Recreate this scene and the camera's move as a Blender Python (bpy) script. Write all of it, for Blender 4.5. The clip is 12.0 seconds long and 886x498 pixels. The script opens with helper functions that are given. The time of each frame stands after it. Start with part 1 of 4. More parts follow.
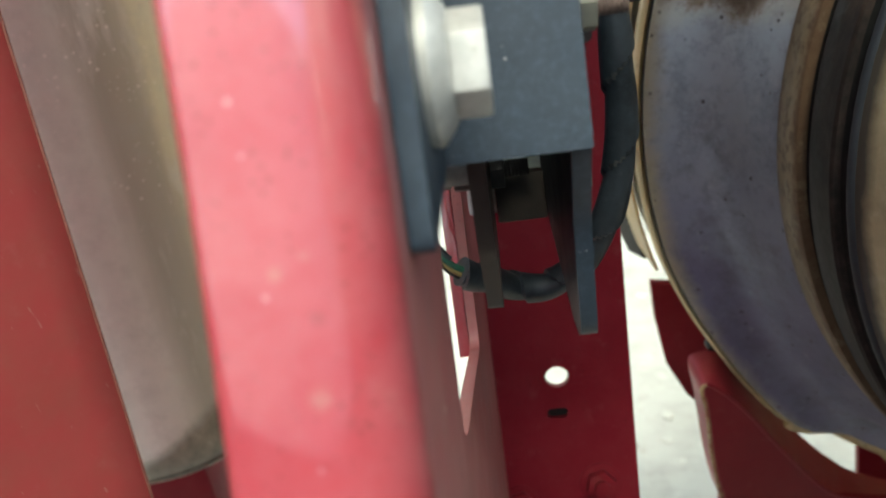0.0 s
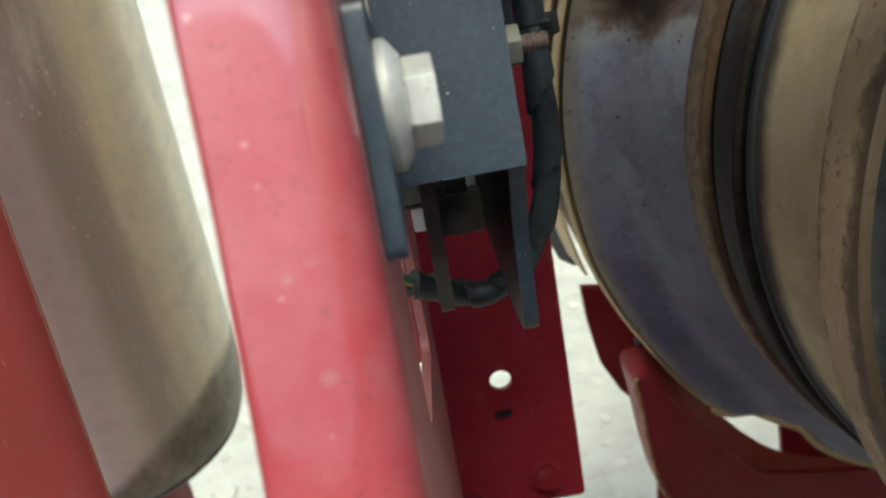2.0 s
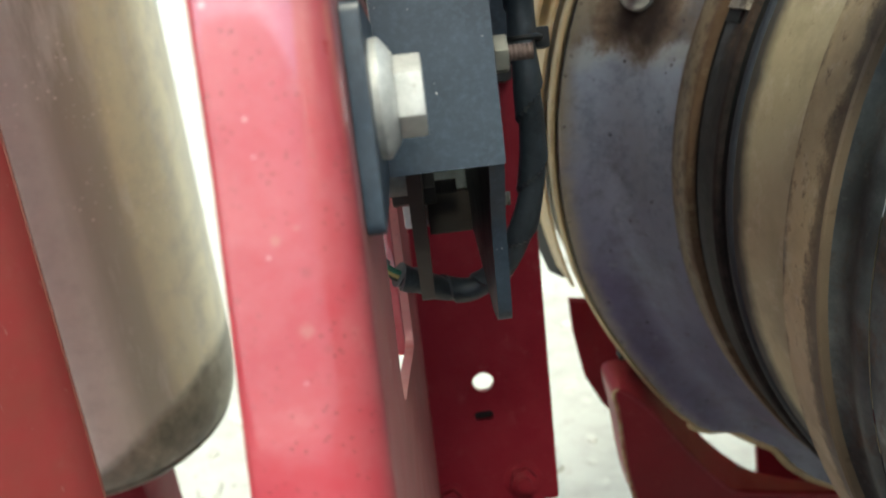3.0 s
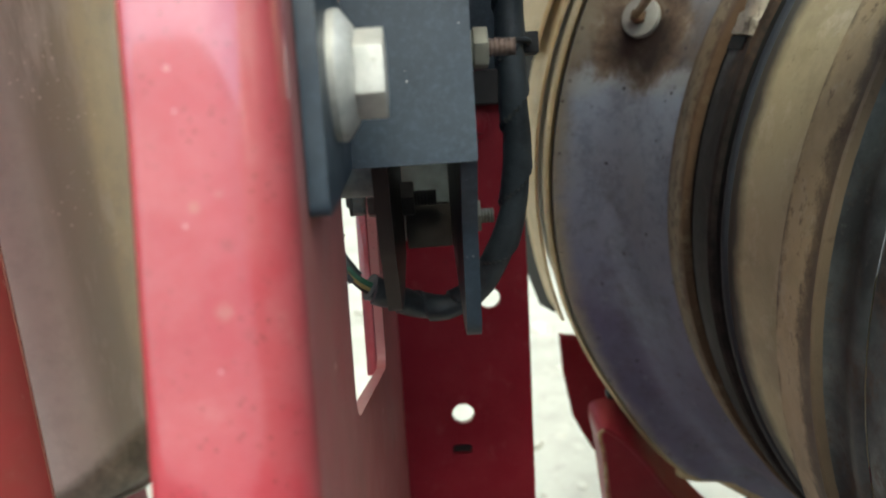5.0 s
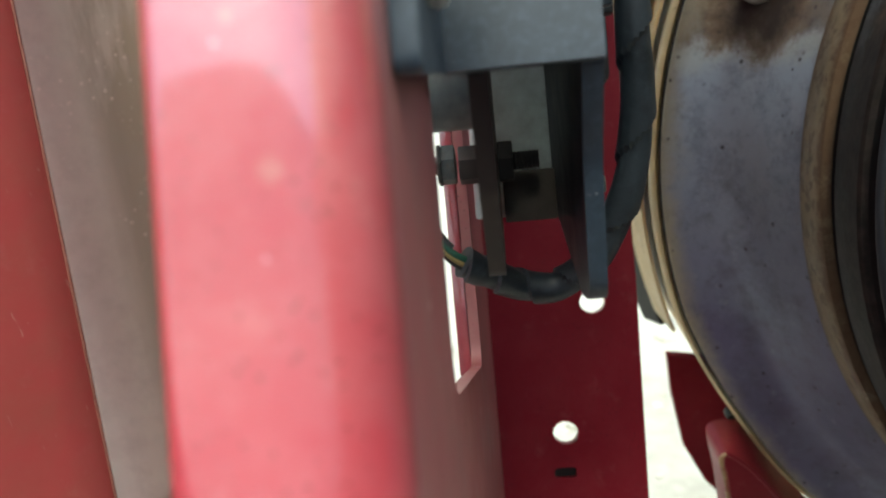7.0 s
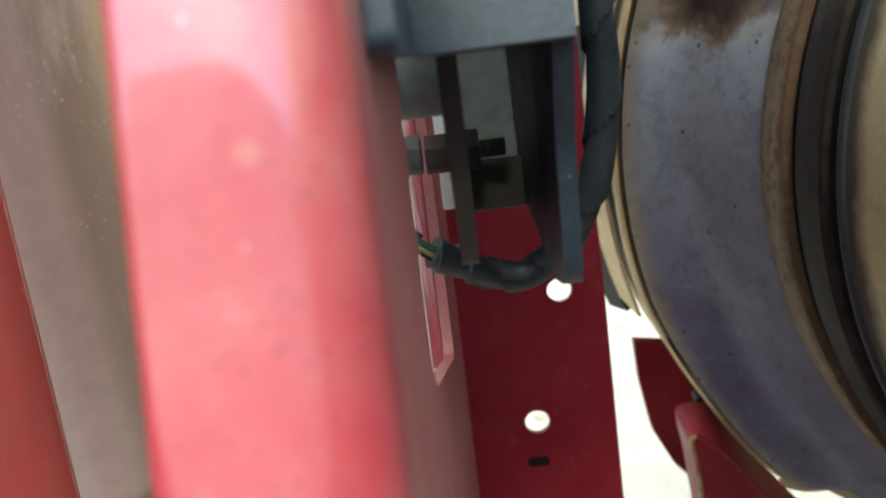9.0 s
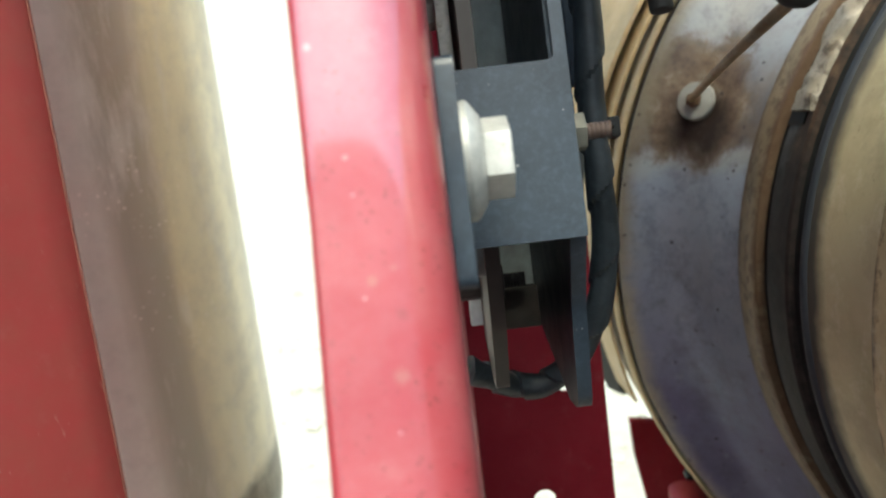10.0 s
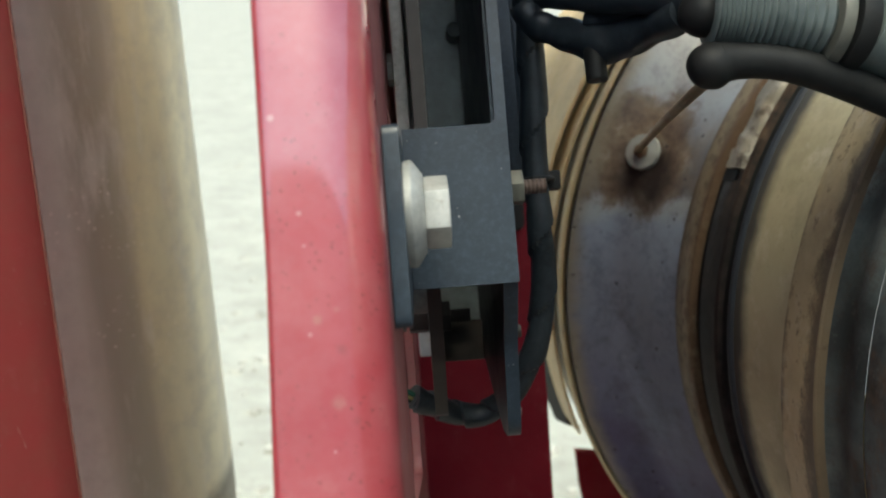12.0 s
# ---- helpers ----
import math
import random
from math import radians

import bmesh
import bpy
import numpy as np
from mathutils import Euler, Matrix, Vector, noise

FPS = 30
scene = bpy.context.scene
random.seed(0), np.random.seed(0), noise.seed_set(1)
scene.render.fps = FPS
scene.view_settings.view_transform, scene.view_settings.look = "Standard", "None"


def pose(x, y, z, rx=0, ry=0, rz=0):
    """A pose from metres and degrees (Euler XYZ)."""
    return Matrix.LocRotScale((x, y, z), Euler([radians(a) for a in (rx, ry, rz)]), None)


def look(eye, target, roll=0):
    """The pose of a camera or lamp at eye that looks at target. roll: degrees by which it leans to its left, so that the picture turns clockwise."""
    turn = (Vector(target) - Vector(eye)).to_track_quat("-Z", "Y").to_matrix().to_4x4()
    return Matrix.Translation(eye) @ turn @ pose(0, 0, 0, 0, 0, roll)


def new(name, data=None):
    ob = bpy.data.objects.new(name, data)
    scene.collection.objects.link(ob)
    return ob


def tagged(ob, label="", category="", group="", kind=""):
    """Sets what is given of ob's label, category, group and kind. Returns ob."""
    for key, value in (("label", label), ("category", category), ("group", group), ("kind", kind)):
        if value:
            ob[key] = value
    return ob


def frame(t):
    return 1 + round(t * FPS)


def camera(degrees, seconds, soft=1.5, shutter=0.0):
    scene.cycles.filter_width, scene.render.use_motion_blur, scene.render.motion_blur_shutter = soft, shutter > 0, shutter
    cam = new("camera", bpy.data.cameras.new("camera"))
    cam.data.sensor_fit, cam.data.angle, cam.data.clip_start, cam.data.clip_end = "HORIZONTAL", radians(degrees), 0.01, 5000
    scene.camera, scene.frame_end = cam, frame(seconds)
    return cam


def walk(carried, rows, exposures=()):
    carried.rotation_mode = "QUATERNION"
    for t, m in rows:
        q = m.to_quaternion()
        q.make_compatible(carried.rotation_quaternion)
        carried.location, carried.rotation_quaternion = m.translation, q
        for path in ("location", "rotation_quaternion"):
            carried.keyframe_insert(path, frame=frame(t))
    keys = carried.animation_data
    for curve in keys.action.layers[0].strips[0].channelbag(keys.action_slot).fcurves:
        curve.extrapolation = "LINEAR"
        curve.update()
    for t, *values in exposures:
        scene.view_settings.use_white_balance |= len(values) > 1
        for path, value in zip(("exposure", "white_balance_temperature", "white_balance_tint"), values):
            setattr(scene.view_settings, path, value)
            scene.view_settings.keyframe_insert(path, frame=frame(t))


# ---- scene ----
cam = camera(54.96, 12.0, 2.0)
PATH = [
    (0, (0.00379, 0.01285, 1.20401), (-0.04767, 0.86215, 0.67862), -6.66),
    (0.2, (0.00323, 0.01817, 1.20646), (-0.06518, 0.86995, 0.68704), -7.05),
    (0.5, (-0.00811, 0.01285, 1.20334), (-0.08084, 0.86468, 0.68460), -9.35),
    (1, (-0.01280, 0.00086, 1.20543), (-0.07279, 0.85993, 0.69710), -10.24),
    (1.5, (-0.01798, -0.01202, 1.20995), (-0.02005, 0.84394, 0.69290), -9.26),
    (2, (-0.00293, -0.01461, 1.21811), (0.02969, 0.84362, 0.70588), -7.24),
    (2.5, (0.00569, -0.02639, 1.21121), (0.04190, 0.83543, 0.70528), -4.91),
    (3, (0.00135, -0.03491, 1.22055), (0.03485, 0.83210, 0.72340), -3.78),
    (3.2, (0.00154, -0.03130, 1.22252), (0.03303, 0.83712, 0.72771), -3.54),
    (4.8, (0.00268, -0.03738, 1.20348), (0.04240, 0.84676, 0.73796), -1.46),
    (5, (0.01210, -0.02427, 1.20189), (0.04439, 0.86546, 0.74655), -0.89),
    (5.2, (0.02280, -0.00177, 1.19560), (0.03663, 0.89497, 0.75327), -0.44),
    (5.5, (0.03158, 0.00347, 1.17586), (-0.00875, 0.90534, 0.74572), -0.94),
    (6, (0.03140, 0.01394, 1.16133), (-0.02056, 0.91786, 0.73678), 0.12),
    (6.5, (0.00556, 0.00146, 1.16059), (-0.05520, 0.91112, 0.74971), -3.14),
    (7, (0.00470, 0.00872, 1.15705), (-0.05665, 0.92141, 0.75303), -4.40),
    (7.2, (0.00533, 0.01246, 1.15583), (-0.05569, 0.92648, 0.75477), -4.71),
    (8.8, (0.01122, 0.01661, 1.15252), (-0.03517, 0.92644, 0.74013), -4.71),
    (9, (0.00124, 0.01150, 1.15415), (-0.01337, 0.92260, 0.74223), -5.22),
    (9.2, (-0.00468, 0.00121, 1.15847), (-0.01572, 0.91290, 0.74775), -5.70),
    (9.5, (0.00003, -0.01932, 1.17740), (-0.00274, 0.89660, 0.77606), -6.15),
    (9.8, (-0.00109, -0.03504, 1.19619), (0.00036, 0.89497, 0.82868), -5.42),
    (10, (-0.01071, -0.03730, 1.20304), (-0.01383, 0.89937, 0.85283), -4.61),
    (10.2, (-0.01759, -0.04077, 1.20656), (-0.02174, 0.90414, 0.87927), -5.21),
    (10.5, (-0.01892, -0.05050, 1.21860), (-0.02255, 0.89419, 0.89068), -3.97),
    (11, (-0.02007, -0.05598, 1.22247), (-0.02477, 0.88919, 0.89590), -3.05),
    (11.5, (-0.01436, -0.06267, 1.22055), (-0.01100, 0.88279, 0.89480), -2.23),
    (12, (-0.00371, -0.06136, 1.21657), (0.03227, 0.88411, 0.89284), -1.45),
]
KELVIN, TINT = 6750, -6
EXPOSURES = [(0.0, 1.50), (0.5, 1.33), (1.0, 1.05), (1.5, 0.98), (2.0, 1.17), (2.5, 1.45), (3.2, 1.45), (4.8, 1.25), (5.2, 1.37), (7.0, 1.50), (9.0, 1.65), (9.6, 1.77), (10.0, 1.55), (10.5, 0.93), (11.0, 0.71), (11.5, 0.79), (12.0, 0.93)]
walk(cam, [(t, look(eye, target, roll)) for t, eye, target, roll in PATH], [(t, stops, KELVIN, TINT) for t, stops in EXPOSURES])
cam.data.dof.use_dof, cam.data.dof.focus_distance, cam.data.dof.aperture_fstop = True, 0.30, 14.0

# ---- light ----
SUN_EL, SUN_AZ = 74.0, 186.0
world = bpy.data.worlds.new("world")
scene.world = world
world.use_nodes = True
wn = world.node_tree.nodes
sky = wn.new("ShaderNodeTexSky")
sky.sky_type, sky.sun_disc = "NISHITA", False
sky.sun_elevation, sky.sun_rotation = radians(SUN_EL), radians(SUN_AZ)
sky.air_density, sky.dust_density = 1.0, 5.0
wn["Background"].inputs["Strength"].default_value = 0.15
world.node_tree.links.new(sky.outputs[0], wn["Background"].inputs["Color"])
sun = new("sun", bpy.data.lights.new("sun", "SUN"))
sun.data.energy, sun.data.angle, sun.data.color = 1.4, radians(24), (1.0, 0.96, 0.9)
sun.matrix_world = look((0, 0, 20), (-20 * math.sin(radians(SUN_AZ)) / math.tan(radians(SUN_EL)),
                                     -20 * math.cos(radians(SUN_AZ)) / math.tan(radians(SUN_EL)), 0))


# ---- materials ----
class Mat:
    """A node material in the making."""

    def __init__(self, name, rough=0.5, metal=0.0, spec=0.5):
        self.m = bpy.data.materials.new(name)
        self.m.use_nodes = True
        self.t = self.m.node_tree
        self.b = self.t.nodes["Principled BSDF"]
        self.b.inputs["Roughness"].default_value = rough
        self.b.inputs["Metallic"].default_value = metal
        self.b.inputs["Specular IOR Level"].default_value = spec
        self.co = self.t.nodes.new("ShaderNodeTexCoord").outputs["Object"]

    def link(self, a, b):
        self.t.links.new(a, b)

    def mapped(self, scale):
        n = self.t.nodes.new("ShaderNodeMapping")
        n.inputs["Scale"].default_value = scale
        self.link(self.co, n.inputs["Vector"])
        return n.outputs[0]

    def noise(self, scale, detail=6.0, rough=0.6, stretch=None, dist=0.0):
        n = self.t.nodes.new("ShaderNodeTexNoise")
        n.inputs["Scale"].default_value, n.inputs["Detail"].default_value = scale, detail
        n.inputs["Roughness"].default_value, n.inputs["Distortion"].default_value = rough, dist
        self.link(self.mapped(stretch) if stretch else self.co, n.inputs["Vector"])
        return n.outputs["Fac"]

    def cells(self, scale, feature="F1"):
        n = self.t.nodes.new("ShaderNodeTexVoronoi")
        n.feature = feature
        n.inputs["Scale"].default_value = scale
        self.link(self.co, n.inputs["Vector"])
        return n.outputs["Distance"]

    def ramp(self, fac, *stops):
        n = self.t.nodes.new("ShaderNodeValToRGB")
        while len(n.color_ramp.elements) < len(stops):
            n.color_ramp.elements.new(0.5)
        for e, (p, c) in zip(n.color_ramp.elements, stops):
            e.position, e.color = p, (c, c, c, 1) if isinstance(c, (int, float)) else (*c, 1)
        self.link(fac, n.inputs[0])
        return n.outputs[0]

    def mix(self, fac, a, b, how="MIX"):
        n = self.t.nodes.new("ShaderNodeMix")
        n.data_type, n.blend_type = "RGBA", how
        for socket, v in ((n.inputs[0], fac), (n.inputs[6], a), (n.inputs[7], b)):
            if hasattr(v, "is_output"):
                self.link(v, socket)
            elif isinstance(v, (int, float)):
                socket.default_value = v
            else:
                socket.default_value = (*v, 1)
        return n.outputs[2]

    def times(self, a, b):
        n = self.t.nodes.new("ShaderNodeMath")
        n.operation = "MULTIPLY"
        self.link(a, n.inputs[0])
        if hasattr(b, "is_output"):
            self.link(b, n.inputs[1])
        else:
            n.inputs[1].default_value = b
        return n.outputs[0]

    def colour(self, c):
        self.link(c, self.b.inputs["Base Color"])
        return self

    def rough(self, r):
        self.link(r, self.b.inputs["Roughness"])
        return self

    def bump(self, height, strength=0.2, distance=0.001):
        n = self.t.nodes.new("ShaderNodeBump")
        n.inputs["Strength"].default_value, n.inputs["Distance"].default_value = strength, distance
        self.link(height, n.inputs["Height"])
        self.link(n.outputs[0], self.b.inputs["Normal"])
        return self


def red_paint(name="red_paint", dust_low=0.05, dust_high=0.19, coat=0.07, weight=1.0, dust_tone=(0.62, 0.44, 0.43), rough=(0.26, 0.48), scratched=False, base_scale=1.0, marks=()):
    m = Mat(name, 0.35)
    base = m.ramp(m.noise(14, 5), (0.3, (0.36 * base_scale, 0.018 * base_scale, 0.038 * base_scale)), (0.7, (0.46 * base_scale, 0.03 * base_scale, 0.058 * base_scale)))
    dust = m.ramp(m.noise(55, 8, 0.7), (0.4, dust_low), (0.75, dust_high))
    c = m.mix(dust, base, dust_tone)
    c = m.mix(m.ramp(m.noise(75, 6, 0.7), (0.58, 0.0), (0.72, 0.16 if base_scale == 1.0 else 0.06)), c, (0.55, 0.33, 0.3))
    if scratched:
        lines = m.ramp(m.noise(46, 3, 0.5, (9, 9, 0.45), 0.4), (0.70, 0.0), (0.735, 0.7))
        patch = m.ramp(m.noise(5, 2), (0.5, 0.0), (0.62, 1.0))
        c = m.mix(m.times(lines, patch), c, (0.5, 0.38, 0.33))
    specks = m.ramp(m.cells(480), (0.0, 1.0), (0.15, 1.0), (0.19, 0.0))
    some = m.ramp(m.noise(38, 3), (0.45, 0.0), (0.57, 0.0 if scratched else 0.6))
    c = m.mix(m.times(specks, some), c, (0.035, 0.012, 0.012))
    c = m.mix(m.times(m.ramp(m.cells(95), (0.0, 1.0), (0.05, 0.7), (0.14, 0.0)), m.ramp(m.noise(50, 2), (0.5, 0.0), (0.58, 0.0 if scratched else 0.25))), c, (0.1, 0.03, 0.03))
    chips = m.ramp(m.cells(70 if not scratched else 26), (0.0, 1.0), (0.06, 0.8), (0.09, 0.0))
    few = m.ramp(m.noise(30, 2), (0.5, 0.0), (0.58, 0.9 if base_scale == 1.0 else 0.0))
    c = m.mix(m.times(chips, few), c, (0.75, 0.55, 0.52))
    for (x, z), r, tone in marks:
        near = m.t.nodes.new("ShaderNodeVectorMath")
        near.operation = "DISTANCE"
        m.link(m.co, near.inputs[0])
        near.inputs[1].default_value = (x, -0.1495, z)
        worn = m.t.nodes.new("ShaderNodeMath")
        worn.operation = "MULTIPLY_ADD"
        m.link(m.noise(900, 4, 0.7), worn.inputs[0])
        worn.inputs[1].default_value = -1.2 * r
        m.link(near.outputs["Value"], worn.inputs[2])
        span = m.t.nodes.new("ShaderNodeMapRange")
        span.inputs[1].default_value, span.inputs[2].default_value = 0.25 * r, -0.25 * r
        m.link(worn.outputs[0], span.inputs[0])
        c = m.mix(m.times(span.outputs[0], 0.32), c, tone)
    m.colour(c).rough(m.ramp(m.noise(40, 8), (0.3, rough[0]), (0.75, rough[1])))
    m.b.inputs["Coat Weight"].default_value, m.b.inputs["Coat Roughness"].default_value, m.b.inputs["Coat IOR"].default_value = weight, coat, 2.45
    return m.bump(m.noise(240, 3), 0.06, 0.0004).m


def black_coat():
    m = Mat("black_coated_steel", 0.42, 0.0, 0.5)
    c = m.ramp(m.noise(35, 8, 0.7), (0.3, (0.013, 0.022, 0.034)), (0.75, (0.034, 0.051, 0.073)))
    dust = m.ramp(m.noise(420, 6, 0.75), (0.48, 0.0), (0.75, 0.28))
    c = m.mix(dust, c, (0.10, 0.14, 0.18))
    white = m.times(m.ramp(m.cells(260), (0.0, 1.0), (0.07, 0.7), (0.11, 0.0)), m.ramp(m.noise(120, 2), (0.55, 0.0), (0.62, 0.8)))
    m.colour(m.mix(white, c, (0.5, 0.5, 0.48))).rough(m.ramp(m.noise(90, 6), (0.3, 0.36), (0.7, 0.5)))
    return m.bump(m.noise(700, 3), 0.12, 0.0003).m


def zinc():
    m = Mat("zinc_plated_steel", 0.5, 0.5)
    c = m.ramp(m.noise(180, 8, 0.7), (0.3, (0.36, 0.37, 0.36)), (0.55, (0.52, 0.53, 0.51)), (0.8, (0.64, 0.65, 0.62)))
    dirt = m.ramp(m.noise(420, 4), (0.6, 0.0), (0.74, 0.55))
    m.colour(m.mix(dirt, c, (0.22, 0.17, 0.12)))
    return m.bump(m.noise(600, 4), 0.15, 0.0004).m


def tan_steel(name="tan_stained_steel", low=0.62, rust=(0.12, 0.065, 0.035), dim=1.0, hue=(1, 1, 1), metal=0.3, spec=0.5):
    m = Mat(name, 0.5, metal, spec)
    c = m.ramp(m.noise(9, 8, 0.65), *((p, tuple(dim * v * h for v, h in zip(c, hue))) for p, c in ((0.25, (0.35, 0.27, 0.16)), (0.5, (0.56, 0.45, 0.29)), (0.75, (0.66, 0.57, 0.41)))))
    c = m.mix(m.ramp(m.noise(22, 8, 0.75), (0.48, 0.0), (0.66, 0.55)), c, tuple(dim * v for v in (0.3, 0.24, 0.16)))
    c = m.mix(m.ramp(m.noise(48, 8, 0.75), (0.54, 0.0), (0.68, 0.4)), c, tuple(dim * v for v in (0.74, 0.68, 0.55)))
    spots = m.ramp(m.noise(130, 5, 0.7), (low, 0.0), (low + 0.12, 0.75))
    m.colour(m.mix(spots, c, rust)).rough(m.ramp(m.noise(60, 6), (0.3, 0.45), (0.7, 0.65)))
    return m.bump(m.noise(150, 4), 0.1, 0.0008).m


def rusty_rims(mat, inner, outer, tone=(0.1, 0.055, 0.03)):
    """Adds rust creeping in from both rims of a ring that lies along y."""
    t = mat.node_tree
    b = t.nodes["Principled BSDF"]
    old = b.inputs["Base Color"].links[0].from_socket
    co = t.nodes.new("ShaderNodeTexCoord")
    sep = t.nodes.new("ShaderNodeSeparateXYZ")
    t.links.new(co.outputs["Object"], sep.inputs[0])
    centred = t.nodes.new("ShaderNodeMath")
    centred.operation = "SUBTRACT"
    t.links.new(sep.outputs[1], centred.inputs[0])
    centred.inputs[1].default_value = (inner + outer) / 2
    away = t.nodes.new("ShaderNodeMath")
    away.operation = "ABSOLUTE"
    t.links.new(centred.outputs[0], away.inputs[0])
    grain = t.nodes.new("ShaderNodeTexNoise")
    grain.inputs["Scale"].default_value, grain.inputs["Detail"].default_value, grain.inputs["Roughness"].default_value = 55.0, 9.0, 0.75
    t.links.new(co.outputs["Object"], grain.inputs["Vector"])
    reach = t.nodes.new("ShaderNodeMath")
    reach.operation = "MULTIPLY_ADD"
    t.links.new(grain.outputs["Fac"], reach.inputs[0])
    reach.inputs[1].default_value = 0.03
    t.links.new(away.outputs[0], reach.inputs[2])
    ramp = t.nodes.new("ShaderNodeValToRGB")
    half = abs(outer - inner) / 2
    ramp.color_ramp.elements[0].position, ramp.color_ramp.elements[0].color = half + 0.009, (0, 0, 0, 1)
    ramp.color_ramp.elements[1].position, ramp.color_ramp.elements[1].color = half + 0.0135, (0.85, 0.85, 0.85, 1)
    t.links.new(reach.outputs[0], ramp.inputs[0])
    mix = t.nodes.new("ShaderNodeMix")
    mix.data_type = "RGBA"
    t.links.new(ramp.outputs[0], mix.inputs[0])
    t.links.new(old, mix.inputs[6])
    mix.inputs[7].default_value = (*tone, 1)
    t.links.new(mix.outputs[2], b.inputs["Base Color"])
    return mat


def edge_shaded(mat):
    """Paints the fillet's shade as a ragged blue-black band along the clamp side of the neck."""
    t = mat.node_tree
    b = t.nodes["Principled BSDF"]
    old = b.inputs["Base Color"].links[0].from_socket
    co = t.nodes.new("ShaderNodeTexCoord")
    sep = t.nodes.new("ShaderNodeSeparateXYZ")
    t.links.new(co.outputs["Object"], sep.inputs[0])
    grain = t.nodes.new("ShaderNodeTexNoise")
    grain.inputs["Scale"].default_value, grain.inputs["Detail"].default_value, grain.inputs["Roughness"].default_value = 26.0, 7.0, 0.65
    t.links.new(co.outputs["Object"], grain.inputs["Vector"])
    reach = t.nodes.new("ShaderNodeMath")
    reach.operation = "MULTIPLY_ADD"
    t.links.new(grain.outputs["Fac"], reach.inputs[0])
    reach.inputs[1].default_value = 0.012
    t.links.new(sep.outputs[1], reach.inputs[2])
    span = t.nodes.new("ShaderNodeMapRange")
    span.inputs[1].default_value, span.inputs[2].default_value = -0.0860, -0.0785
    span.inputs[4].default_value = 0.9
    t.links.new(reach.outputs[0], span.inputs[0])
    mix = t.nodes.new("ShaderNodeMix")
    mix.data_type = "RGBA"
    t.links.new(span.outputs[0], mix.inputs[0])
    t.links.new(old, mix.inputs[6])
    mix.inputs[7].default_value = (0.028, 0.033, 0.04, 1)
    t.links.new(mix.outputs[2], b.inputs["Base Color"])
    return mat


def tinted_shell():
    """Heat-tinted steel: blue-grey and violet, paler towards the top, browned round the sensor."""
    m = Mat("heat_tinted_steel", 0.5, 0.4)
    c = m.ramp(m.noise(5.5, 6, 0.6), (0.28, (0.072, 0.058, 0.128)), (0.5, (0.118, 0.112, 0.19)), (0.72, (0.17, 0.19, 0.252)))
    sep = m.t.nodes.new("ShaderNodeSeparateXYZ")
    m.link(m.co, sep.inputs[0])
    hue = m.t.nodes.new("ShaderNodeMapRange")
    hue.inputs[1].default_value, hue.inputs[2].default_value = -0.09, 0.07
    m.link(sep.outputs[2], hue.inputs[0])
    c = m.mix(m.times(hue.outputs[0], 0.8), c, (0.37, 0.44, 0.53))
    c = m.mix(m.times(m.ramp(m.noise(24, 8, 0.75), (0.5, 0.0), (0.68, 0.7)), hue.outputs[0]), c, (0.2, 0.2, 0.22))
    # A second, warmer pale mix sets in higher up the cone.
    bare = m.t.nodes.new("ShaderNodeMapRange")
    bare.inputs[1].default_value, bare.inputs[2].default_value = 0.07, 0.17
    m.link(sep.outputs[2], bare.inputs[0])
    c = m.mix(m.times(bare.outputs[0], 0.65), c, (0.5, 0.49, 0.44))
    c = m.mix(m.ramp(m.noise(38, 9, 0.78), (0.5, 0.0), (0.66, 0.5)), c, (0.06, 0.06, 0.085))
    c = m.mix(m.ramp(m.noise(85, 8, 0.75), (0.58, 0.0), (0.7, 0.35)), c, (0.3, 0.32, 0.36))
    burn = m.t.nodes.new("ShaderNodeVectorMath")
    burn.operation = "DISTANCE"
    m.link(m.co, burn.inputs[0])
    burn.inputs[1].default_value = BUNG
    rough_edge = m.noise(40, 9, 0.75)

    def ragged(distance, by):
        n = m.t.nodes.new("ShaderNodeMath")
        n.operation = "MULTIPLY_ADD"
        m.link(rough_edge, n.inputs[0])
        n.inputs[1].default_value = -by
        m.link(distance, n.inputs[2])
        return n.outputs[0]

    level = ragged(sep.outputs[2], -0.03)
    c = m.mix(m.ramp(level, (0.062, 0.0), (0.071, 0.5), (0.079, 0.6), (0.083, 0.0)), c, (0.42, 0.43, 0.4))
    scorched = m.ramp(m.noise(60, 7, 0.75), (0.35, (0.06, 0.042, 0.028)), (0.55, (0.15, 0.11, 0.072)), (0.7, (0.3, 0.26, 0.19)))
    c = m.mix(m.ramp(level, (0.077, 0.0), (0.084, 0.8), (0.112, 0.65), (0.135, 0.15)), c, scorched)
    around = ragged(burn.outputs["Value"], 0.058)
    c = m.mix(m.ramp(around, (0.0, 0.9), (0.008, 0.75), (0.016, 0.0)), c, m.ramp(m.noise(60, 7, 0.75), (0.35, (0.07, 0.045, 0.03)), (0.55, (0.19, 0.13, 0.08)), (0.7, (0.42, 0.38, 0.3))))
    core = m.t.nodes.new("ShaderNodeVectorMath")
    core.operation = "DISTANCE"
    m.link(m.co, core.inputs[0])
    core.inputs[1].default_value = (BUNG[0] + 0.004, BUNG[1], BUNG[2] - 0.016)
    c = m.mix(m.ramp(ragged(core.outputs["Value"], 0.03), (0.0, 0.9), (0.004, 0.7), (0.014, 0.0)), c, (0.022, 0.016, 0.014))
    flat = m.t.nodes.new("ShaderNodeVectorMath")
    flat.operation = "MULTIPLY"
    m.link(m.co, flat.inputs[0])
    flat.inputs[1].default_value = (1, 0, 1)
    radius = m.t.nodes.new("ShaderNodeVectorMath")
    radius.operation = "LENGTH"
    m.link(flat.outputs[0], radius.inputs[0])
